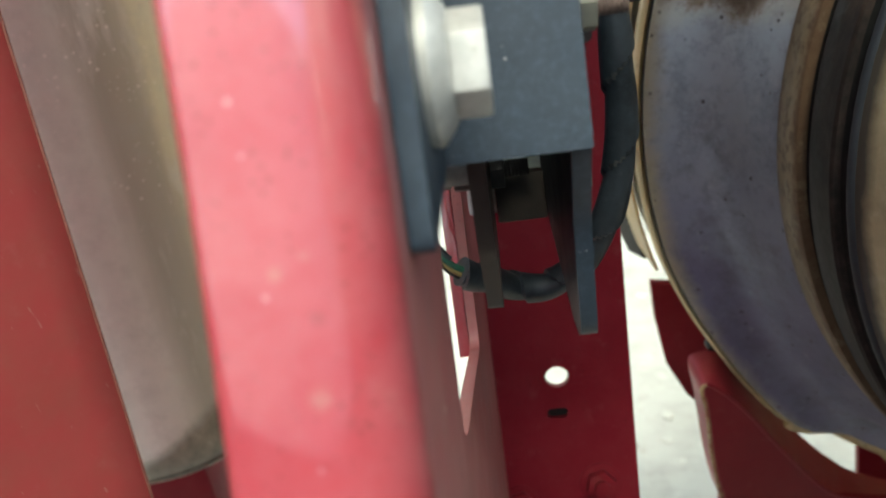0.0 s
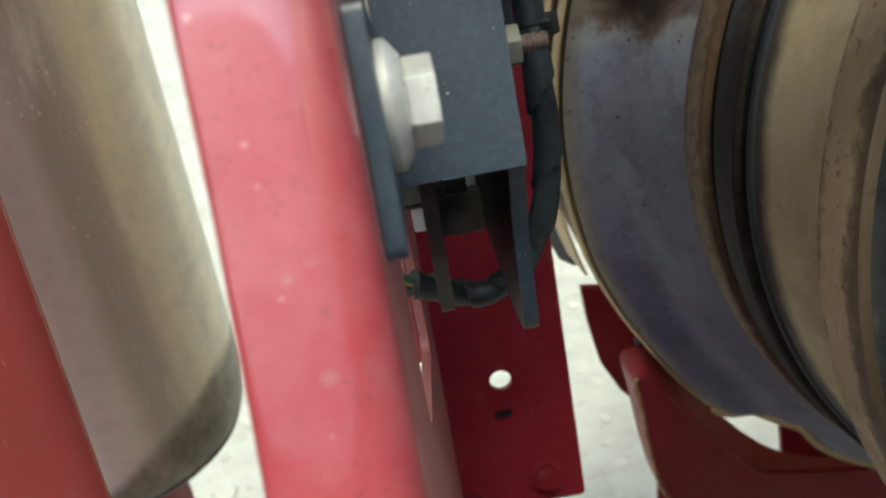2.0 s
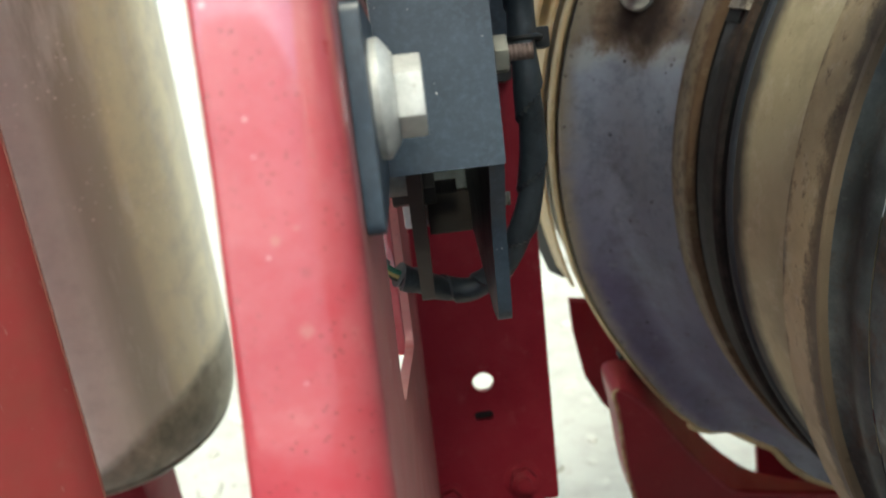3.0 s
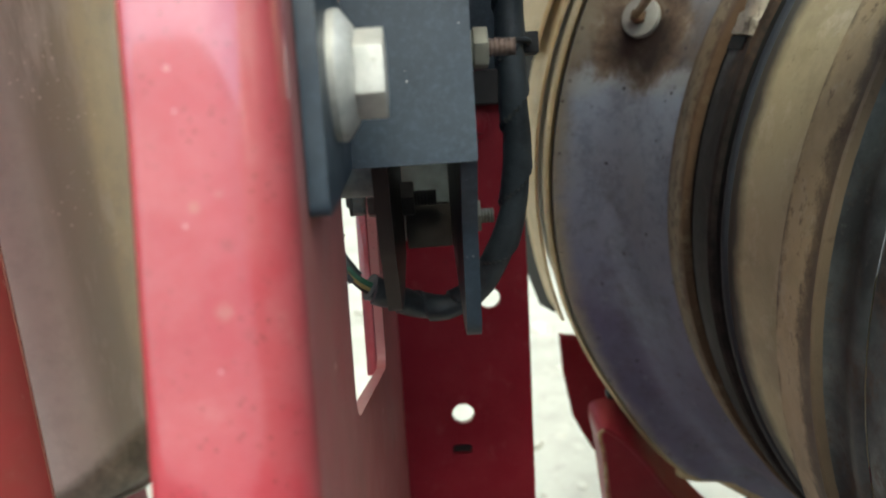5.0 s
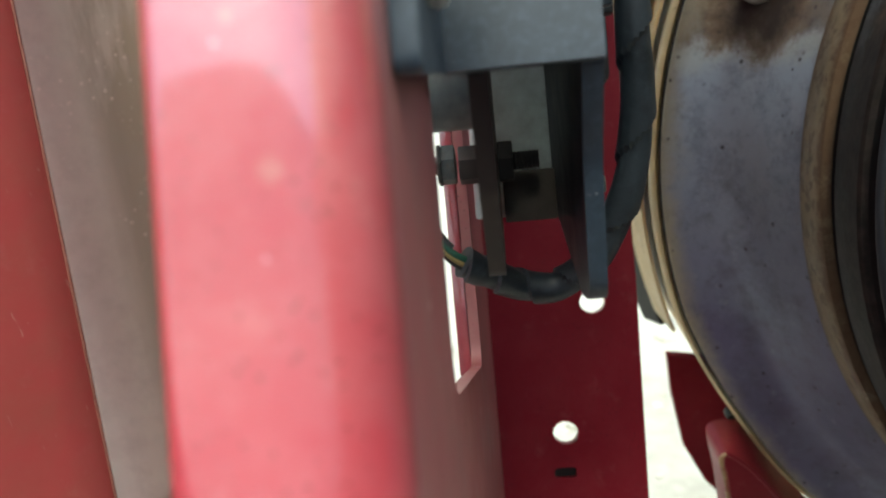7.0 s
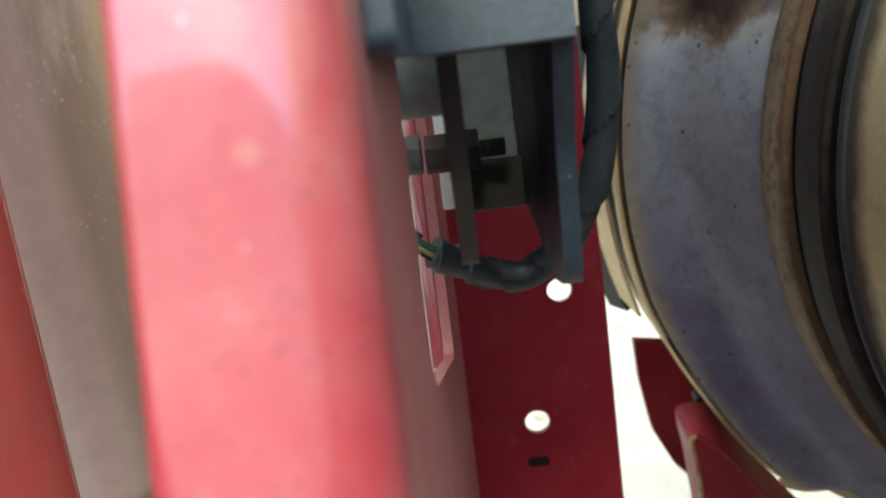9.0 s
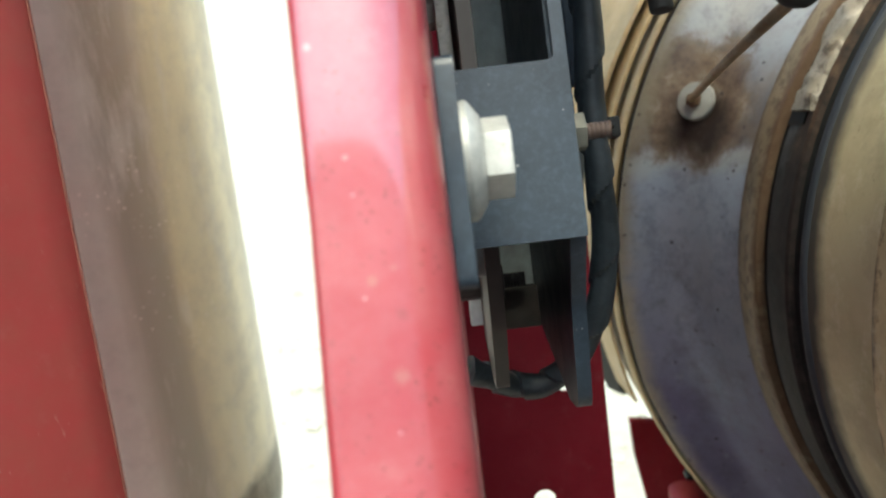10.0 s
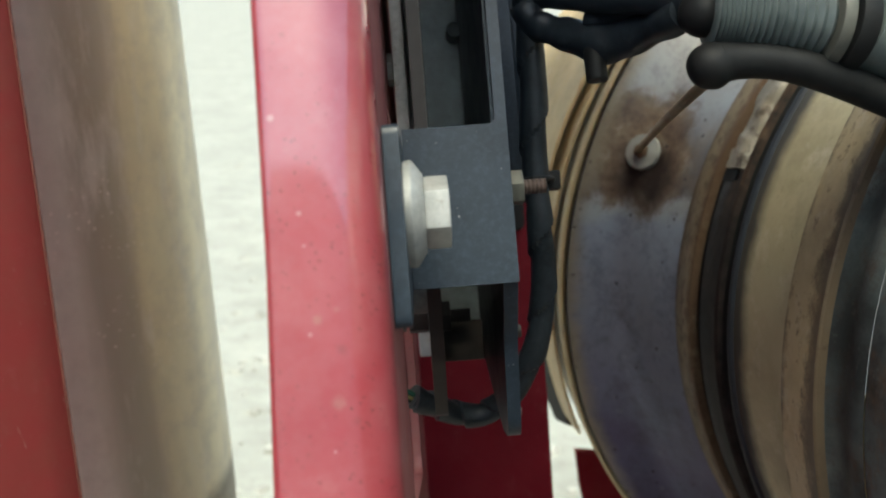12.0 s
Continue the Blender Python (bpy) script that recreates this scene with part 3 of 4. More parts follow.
for _ in range(2600):
    y = 0.4 + 5.5 * rng.random() ** 1.4
    x = (rng.random() - 0.5) * (2.2 + 1.1 * y)
    r = rng.choice((0.006, 0.009, 0.012, 0.018, 0.026)) * (0.7 + 0.6 * rng.random())
    k0, n = rng.random() * 6.28, rng.choice((5, 6, 7))
    z = 0.012 * noise.noise(Vector((x * 0.7, y * 0.7, 0)))
    low = [bm.verts.new((x + r * math.cos(k0 + 6.283 * k / n) * (0.8 + 0.4 * rng.random()), y + r * math.sin(k0 + 6.283 * k / n) * (0.8 + 0.4 * rng.random()), z - 0.004)) for k in range(n)]
    top = [bm.verts.new((x + 0.65 * (v.co.x - x), y + 0.65 * (v.co.y - y), z + r * (0.15 + 0.2 * rng.random()))) for v in low]
    bm.faces.new(top)
    for k in range(n):
        bm.faces.new((low[k], low[(k + 1) % n], top[(k + 1) % n], top[k]))
gravel = part("gravel", bm, STONE, None, "loose pale grit scattered over the concrete", 20)
tagged(gravel, category="gravel", kind="stuff")


# ---- red frame ----
def red_frame():
    t = thing("frame_upright", FRAME, "leaning red-painted bent steel upright with a slot and bolt holes", "frame")
    T, WEB, FRONT, BACK = 0.004, -0.0075, -0.1495, 0.235
    top, foot = 0.26, -1.17
    # the rolled section from the front flange round to the web
    outer = [(-0.0335, FRONT + T), *((-0.0335 + 0.003 - 0.003 * math.cos(radians(a)), FRONT + 0.003 - 0.003 * math.sin(radians(a))) for a in (0, 22, 45, 67, 90))]
    R = 0.0145
    for k in range(9):
        a = radians(90 * k / 8)
        outer.append((WEB - R + R * math.sin(a), FRONT + R - R * math.cos(a)))
    inner = []
    for k in range(9):
        a = radians(90 * (8 - k) / 8)
        inner.append((WEB - R + (R - T) * math.sin(a), FRONT + R - (R - T) * math.cos(a)))
    ring = outer + inner
    bm = bmesh.new()
    zs = [foot, -0.6, -0.35, -0.2, -0.1, 0.0, 0.1, top]
    taper = lambda x, z: x + (0.0316 if z < 0 else 0.006) * max(-0.35, min(z, 0.2)) * max(0.0, (-0.022 - x) / 0.0115)
    rows = [[bm.verts.new((taper(x, z) + 0.0003 * noise.noise(Vector((x * 40, z * 18, 1))), y + 0.0003 * noise.noise(Vector((z * 15, 3, x * 30))), z)) for x, y in ring] for z in zs]
    n = len(ring)
    for p, q in zip(rows, rows[1:]):
        for i in range(n):
            bm.faces.new((p[i], p[(i + 1) % n], q[(i + 1) % n], q[i]))
    bm.faces.new(rows[0])
    bm.faces.new(rows[-1])
    part("front_flange", bm, RED, t)
    slot = rounded([(-0.0585, -0.0765), (0.0870, -0.0945), (0.0870, 0.055), (-0.0565, 0.055)], [0.012, 0.009, 0.01, 0.01])
    web = [(FRONT + R, foot), (BACK - 0.006, foot), (BACK - 0.006, top), (FRONT + R, top)]
    part("web", sheet(bmesh.new(), [Vector(p) for p in web], [slot], lambda a, b, d: (WEB - d, a, b), T), DUSTY, t, "dust-browned red web with a long slot")
    part("backing_strip", box((-0.0165, 0.0872, -0.0985), (WEB - T - 0.0002, 0.1250, 0.0600), 0.0008), RED, t, "red strip doubling the far edge of the slot")
    back = [(WEB, -0.245), (0.0710, -0.245), (0.0746, -0.080), (0.0752, 0.26), (WEB, 0.26)]
    holes = [disc(0.0499, -0.0882, 0.0070, 24, 0.92), disc(0.0293, -0.1600, 0.0070, 24, 0.92),
             rounded([(0.0215, -0.1855), (0.0335, -0.1855), (0.0335, -0.1795), (0.0215, -0.1795)], 0.0025), disc(0.0440, 0.0545, 0.0055)]
    part("rear_plate", sheet(bmesh.new(), rounded(back, 0.003, 3), holes, lambda a, b, d: (a, BACK - 0.006 + d, b), 0.006), SHADED_RED, t)
    part("slot_plug", box((0.0213, BACK - 0.0022, -0.1857), (0.0337, BACK + 0.001, -0.1793), 0.0004), RUBBER, t, "dark plug in the slotted hole")
    for x, z, r in ((0.0465, 0.0185, 0.0075), (0.0484, -0.2290, 0.0088), (-0.0005, -0.236, 0.007)):
        nut = bmesh.new()
        for y0, y1, rr, sides in ((BACK - 0.0075, BACK - 0.006, r * 1.45, 28), (BACK - 0.0135, BACK - 0.0075, r * 1.05, 6), (BACK - 0.018, BACK - 0.0135, r * 0.55, 18)):
            tube([Vector((x, y1, z)), Vector((x, y0, z))], rr, sides, True, nut)
        bmesh.ops.recalc_face_normals(nut, faces=nut.faces)
        part("hex_nut", bevelled(nut, 0.0006), SHADED_RED, t, "red-painted hex nut with washer", 30)
    return t


red_frame()


# ---- black bracket ----
def wall_plate(t, name, x0, thick, outline, r, mat, label=""):
    bm = sheet(bmesh.new(), rounded(outline, r), [], lambda a, b, d: (x0 + d, a, b), thick)
    bmesh.ops.recalc_face_normals(bm, faces=bm.faces)
    return part(name, bevelled(bm, 0.0005, 1), mat, t, label)


def black_bracket():
    t = thing("hinge_bracket", FRAME, "black-coated steel hinge bracket bolted to the red upright", "bracket")
    bm = sheet(bmesh.new(), rounded([(-0.1250, -0.0166), (-0.063, -0.0058), (-0.063, 0.036), (-0.1250, 0.0345)], [0.003, 0.001, 0.001, 0.003]), [],
               lambda a, b, d: (-0.0072 + d, a, b), 0.0042)
    bmesh.ops.recalc_face_normals(bm, faces=bm.faces)
    part("base_plate", bevelled(bm, 0.0006, 1), BLACK, t)
    corner = rounded([(-0.0032, -0.0065), (0.0302, -0.0065), (0.0302, 0.30), (0.0264, 0.30), (0.0264, 0.0440), (-0.0032, 0.0440)], [0, 0.0008, 0, 0, 0.0022, 0.0006])
    bm = sheet(bmesh.new(), corner, [], lambda a, b, d: (a, -0.067 + d, b), 0.0042)
    bmesh.ops.recalc_face_normals(bm, faces=bm.faces)
    part("front_plate", bevelled(bm, 0.0007, 1), BLACK, t)
    wall_plate(t, "right_cheek", 0.0256, 0.0046, [(-0.0626, 0.30), (-0.0626, -0.0065), (-0.046, -0.026), (-0.034, -0.0602), (-0.012, -0.0602), (0.060, -0.040), (0.100, -0.034), (0.100, 0.30)],
               [0, 0.003, 0.03, 0.010, 0.011, 0.01, 0.004, 0], BLACK)
    wall_plate(t, "left_cheek", 0.0010, 0.0046, [(-0.055, 0.30), (-0.055, -0.006), (-0.042, -0.031), (-0.017, -0.0532), (0.008, -0.0535), (0.045, -0.0465), (0.0735, -0.041), (0.0735, 0.30)],
               [0, 0.004, 0.02, 0.008, 0.009, 0.01, 0.003, 0], OLD, "oil-browned hinge cheek")
    part("hinge_arm", box((-0.0045, 0.0755, -0.0375), (0.0255, 0.083, 0.30), 0.0012), DUSTY_STEEL, t, "dusty grey-green steel arm")
    part("arm_bolt", rod((0.0233, 0.0750, 0.1156), (0.0233, 0.0630, 0.1156), 0.0038, 18, 0.0006), OXIDE, t, "small grey bolt end")
    part("arm_shelf", box((0.0066, 0.060, -0.0395), (0.0254, 0.0752, -0.0215), 0.001), GRIMY, t, "grimy brown steel step")
    part("outer_leaf", box((0.0304, 0.045, 0.030), (0.0480, 0.049, 0.30), 0.0008), BLACK, t)
    part("leaf_wing", box((0.0481, 0.045, 0.058), (0.0560, 0.049, 0.30), 0.0008), BLACK, t)
    part("latch_plate", box((-0.0050, -0.030, 0.040), (-0.0004, 0.010, 0.30), 0.0006), ZINC, t, "dull grey latch plate")
    part("latch_nut", hexagon(-0.0090, -0.0052, -0.012, 0.078, 0.011, 10), ZINC, t)
    part("spacer", turned([(0, 0.0085), (0.0006, 0.0092), (0.0170, 0.0092), (0.0176, 0.0085)], -0.0148, -0.030, -0.0056), OXIDE, t, "plain round steel spacer")
    return t


black_bracket()


def flange_bolt():
    t = thing("flange_bolt", FRAME, "large zinc-plated flange bolt through the black bracket", "bolt")
    y, z = -0.0985, 0.0141
    part("flange", turned([(0, 0.0146), (0.0018, 0.0149), (0.0026, 0.0145), (0.0042, 0.0122), (0.0052, 0.0108)], -0.0030, y, z), ZINC, t)
    part("head", hexagon(0.0022, 0.0089, y - 0.001, z, 0.0176, 30, 0.0007), ZINC, t)
    part("shank", thread((-0.0405, y, z), (-0.0032, y, z), 0.0072, 0.002), PASSIVATED, t, "dull threaded bolt end")
    return t


flange_bolt()


def hinge_bolt(label, m, head, nut, shank, y, z, across, mh, mn):
    t = thing("hex_bolt", m, label, "bolt")
    part("head", hexagon(head[0], head[1], y, z, across, 12), mh, t)
    part("shank", thread((shank[0], y, z), (shank[1], y, z), across * 0.27, 0.0013), mn, t)
    part("nut", hexagon(nut[0], nut[1], y, z, across * 1.1, 5), PASSIVATED if mn is STUD else mn, t)
    return t


hinge_bolt("small rusty hex bolt through the hinge cheek", FRAME, (-0.0078, 0.0009), (0.0057, 0.0108), (0.0109, 0.0196), 0.050, -0.0185, 0.0120, OLD, DARK)
hinge_bolt("dull grey hex nut behind the slotted red web", FRAME, (-0.0140, -0.0092), (-0.0155, -0.0141), (-0.0168, -0.0156), 0.055, -0.0175, 0.0125, OXIDE, OXIDE)
hinge_bolt("yellowish plated nut and stud on the hinge cheek", FRAME, (0.0304, 0.0322), (0.0323, 0.0382), (0.0383, 0.0440), 0.0725, -0.0285, 0.0120, PASSIVATED, PASSIVATED)
hinge_bolt("yellowish plated nut and stud on the black bracket", FRAME, (0.0304, 0.0318), (0.0319, 0.0362), (0.0363, 0.0440), -0.045, 0.0257, 0.0098, PASSIVATED, STUD)


def cable_tie():
    t = thing("cable_tie", FRAME, "black plastic cable tie round the wiring harness", "cable tie")
    part("tie_head", box((0.0522, 0.012, 0.0310), (0.0590, 0.021, 0.0385), 0.0006), RUBBER, t)
    line = [Vector((0.0488 + 0.0062 * math.cos(a), 0.0105 + 0.0062 * math.sin(a), 0.0345)) for a in np.linspace(0, 2 * math.pi, 30)]
    part("strap", tube(line, 0.0013, 8, False), RUBBER, t)
    return t


cable_tie()


def harness():
    t = thing("wiring_harness", FRAME, "black tape-wrapped wiring harness hanging in a loop", "cable")
    pts = [(0.0480, -0.008, 0.115), (0.0492, -0.004, 0.1009), (0.0496, 0.0, 0.085), (0.0492, 0.004, 0.0631), (0.0482, 0.008, 0.0421), (0.0484, 0.010, 0.0295), (0.0490, 0.013, 0.0168), (0.0498, 0.020, -0.0018), (0.0485, 0.028, -0.0216),
           (0.0429, 0.036, -0.0403), (0.0341, 0.042, -0.0542), (0.0231, 0.046, -0.0618), (0.0120, 0.046, -0.0617), (0.0039, 0.042, -0.0580), (-0.0029, 0.037, -0.0544), (-0.0085, 0.034, -0.0512)]
    line = spline(pts, 14)
    wrap = lambda i, a: 0.0046 + 0.0005 * max(0.0, 1 - i / 60) + 0.0013 * ((i * 0.05 - a / (2 * math.pi)) % 1.0) + 0.0002 * noise.noise(Vector((i * 0.15, math.cos(a), math.sin(a))))
    part("taped_loom", tube(line, wrap, 40), TAPE, t)
    for k, (mat, lab) in enumerate(((GREEN, "green wire"), (YELLOW, "yellow wire"), (RUBBER, "black wire"))):
        o = Vector((0.0, 0.0006 * k - 0.001, (0.0014, -0.0006, -0.0019)[k]))
        w = spline([Vector(p) + o for p in ((-0.0075, 0.0345, -0.0518), (-0.0105, 0.0333, -0.0498), (-0.0135, 0.033, -0.0470), (-0.0160, 0.0332, -0.0440))], 6)
        part("wire", tube(w, 0.00115, 10), mat, t, lab)
    for o in (Vector((0.0012, 0, 0.0008)), Vector((-0.0013, 0, -0.0008))):
        w = spline([Vector(p) + o for p in ((-0.0132, 0.033, -0.0473), (-0.0158, 0.0332, -0.0442), (-0.0203, 0.035, -0.0369), (-0.0230, 0.038, -0.024), (-0.0245, 0.042, 0.01), (-0.026, 0.05, 0.07))], 6)
        part("sleeve", tube(w, 0.0018, 12), TAPE, t, "black wire sleeve")
    ring = [Vector((-0.0215 + 0.0045 * math.cos(a), 0.0365 + 0.0045 * math.sin(a), -0.0315 + 0.001 * math.cos(a))) for a in np.linspace(0, 2 * math.pi, 25)]
    part("wire_ring", tube(ring, 0.0007, 8, False), ZINC, t, "thin wire clip round the wires")
    return t


harness()


def plate_clip():
    t = thing("harness_clip", FRAME, "black moulded clip fixed to the red rear plate", "clip")
    bm = sheet(bmesh.new(), rounded([(0.030, 0.030), (0.068, 0.030), (0.0685, 0.075), (0.030, 0.075)], 0.004), [disc(0.0440, 0.0545, 0.005)], lambda a, b, d: (a, 0.2175 + d, b), 0.0112)
    part("clip_body", bm, RUBBER, t)
    part("clip_rib", box((0.030, 0.208, 0.064), (0.072, 0.2172, 0.075), 0.0015), RUBBER, t)
    return t


plate_clip()


# ---- canister ----
def canister():
    t = thing("exhaust_canister", DRUM, "large stained steel exhaust canister with clamp bands and flanges", "exhaust canister")
    dents = [(-180, 0.004), (-100, 0.010), (-75, 0.014), (-66, 0.016), (-62, 0.0195), (-58.5, 0.0265), (-55, 0.0245), (-51, 0.0220), (-49, 0.013), (-47, 0.0075), (-43, 0.0055), (-32, 0.005), (-18, 0.0), (180, 0.0)]

    def dented(bm):
        """The lower rim is pushed in and wavy where the canister sits on its saddle."""
        for v in bm.verts:
            r = math.hypot(v.co.x, v.co.z)
            if r > 0.25 and v.co.y < 0.2:
                a = math.degrees(math.atan2(v.co.z, -v.co.x))
                d = float(np.interp(a, [p for p, _ in dents], [q for _, q in dents])) * min(1.0, (r - 0.25) / 0.045) * min(1.0, (0.2 - v.co.y) / 0.1)
                v.co.x *= 1 - d / r
                v.co.z *= 1 - d / r
        return bm

    part("body", dented(lathe([(0.42, 0.20), (0.40, 0.293), (0.38, 0.300), (0.2, 0.3005), (0.1, 0.301), (0.085, 0.301), (0.080, 0.3035), (0.066, 0.3035), (0.063, 0.3015)], 180)), TAN, t, "tan-stained canister wall")
    part("seam", dented(lathe([(0.0632, 0.300), (0.0618, 0.2972), (0.0606, 0.2972), (0.0592, 0.2992)], 180)), DARK, t, "dark seam groove")
    part("cone", dented(lathe([(0.0592, 0.2990), (0.0565, 0.2990), (0.0545, 0.2962), (0.0525, 0.2890), (0.0490, 0.2760), (0.0430, 0.2655), (0.0330, 0.2575), (0.0180, 0.2505), (0.0060, 0.2448), (-0.0045, 0.2406)], 180)), SHELL, t, "blue-violet heat-tinted steel")
    part("rim", lathe([(-0.0045, 0.2406), (-0.0055, 0.2422), (-0.0180, 0.2422), (-0.0300, 0.2416), (-0.0316, 0.2406), (-0.0320, 0.2350)], 128), RIM, t, "rust-brown rim")
    part("band_groove", lathe([(-0.0320, 0.2362), (-0.0345, 0.2342), (-0.0386, 0.2350)], 128), NEAR_BLACK, t, "dark groove beside the clamp")
    part("clamp_band", lathe([(-0.0386, 0.2350), (-0.0394, 0.2372), (-0.0420, 0.2380), (-0.0550, 0.2380), (-0.0664, 0.2374), (-0.0684, 0.2362), (-0.0687, 0.2335)], 128), CLAMP, t, "grey clamp band with brown rust", 15)
    part("clamp_groove", lathe([(-0.0687, 0.2335), (-0.0710, 0.2314), (-0.0760, 0.2312), (-0.0765, 0.2326)], 128), NEAR_BLACK, t, "near-black groove in the clamp")
    part("clamp_core", lathe([(0.0, 0.2280), (-0.0950, 0.2230)], 128), NEAR_BLACK, t, "dark core under the clamp")
    part("clamp_edge", lathe([(-0.0765, 0.2326), (-0.0772, 0.2340), (-0.0783, 0.2341), (-0.0796, 0.2334), (-0.0805, 0.2322), (-0.0808, 0.2300)], 128), BLUED, t, "dark blue-grey clamp edge")
    part("neck", lathe([(-0.0807, 0.2318), (-0.0830, 0.2308), (-0.0950, 0.2275), (-0.1400, 0.2215), (-0.1640, 0.2230), (-0.1680, 0.230)], 128), NECK, t, "tan-stained neck")
    part("flange", lathe([(-0.1678, 0.2260), (-0.1682, 0.2392), (-0.1700, 0.2412), (-0.1998, 0.2405), (-0.2005, 0.2396), (-0.2006, 0.2360)], 128), FLANGE, t, "rust-spotted flange")
    part("inlet_band", lathe([(-0.2003, 0.2368), (-0.2030, 0.2345), (-0.2110, 0.2335), (-0.2150, 0.2348), (-0.2210, 0.2352), (-0.2250, 0.2335)], 128), SOOTED, t, "dark crusted clamp band")
    part("inlet", lathe([(-0.2250, 0.2332), (-0.2300, 0.2331), (-0.4600, 0.2320), (-0.4680, 0.2295), (-0.4730, 0.2240), (-0.4750, 0.2150), (-0.4750, 0.05)], 128), OXIDE, t, "grey-green oxidised inlet end")
    lip = dented(lathe([(0.0645, 0.3025), (0.0645, 0.3062), (0.0690, 0.3062), (0.0690, 0.3025)], 90, -110, -46, True))
    part("folded_lip", lip, TAN, t, "folded sheet lip")
    # bung, nut and sensor tube
    out = Vector((-0.62, -0.75, 0.23)).normalized()
    b = Vector(BUNG)
    part("bung", rod(b - out * 0.006, b + out * 0.005, 0.0118, 32, 0.0018), CRUST, t, "whitish crusted sensor bung")
    part("bung_nut", rod(b + out * 0.0051, b + out * 0.0075, 0.0052, 6, 0.0008), RIM, t, "rusty sensor nut", 30)
    aim = Vector(TUBE_END) - b
    line = [b + out * 0.0086 * (1 - k / 12) + aim * (k / 12)  + Vector((-0.0008, 0, 0.0008)) * math.sin(math.pi * k / 12) for k in range(13)]
    part("sensor_tube", tube(line, 0.0022, 14), TUBE, t, "thin yellow-brown sensor tube")
    crust = lathe([(-0.0420, 0.2370), (-0.0425, 0.2400), (-0.0460, 0.2414), (-0.0510, 0.2404), (-0.0560, 0.2416), (-0.0610, 0.2406), (-0.0650, 0.2396), (-0.0655, 0.2365)], 70, 20.6, 62, True)
    for v in crust.verts:
        lump = 0.0034 * noise.noise(v.co * 95) + 0.0016 * noise.noise(v.co * 260)
        v.co *= 1 + lump / 0.24
    part("clamp_lug", crust, LUG, t, "crusted raised closing lug of the clamp", 60)
    # A raised dark strip stands in for the shade inside the closing gap.
    part("clamp_gap_strip", lathe([(-0.0400, 0.2360), (-0.0400, 0.2388), (-0.0600, 0.2386), (-0.0600, 0.2360)], 6, 19.0, 20.5, True), NEAR_BLACK, t, "dark strip standing for the shaded gap where the clamp closes")
    return t


canister()


def heat_shield():
    t = thing("heat_shield", DRUM, "thin curved tan heat shield strip over the canister", "heat shield")
    part("shield_strip", lathe([(0.095, 0.3055), (0.150, 0.3095), (0.150, 0.3115), (0.095, 0.3075)], 70, -21.4, 60, True), TAN, t)
    part("shield_edge", lathe([(0.1505, 0.3060), (0.1800, 0.3125), (0.1800, 0.3200), (0.1505, 0.3115)], 70, -23.5, 60, True), NEAR_BLACK, t, "dark folded edge")
    part("upper_shield", lathe([(0.110, 0.3140), (0.330, 0.3500), (0.330, 0.3525), (0.110, 0.3165)], 50, 13, 66, True), TAN, t)
    return t


heat_shield()


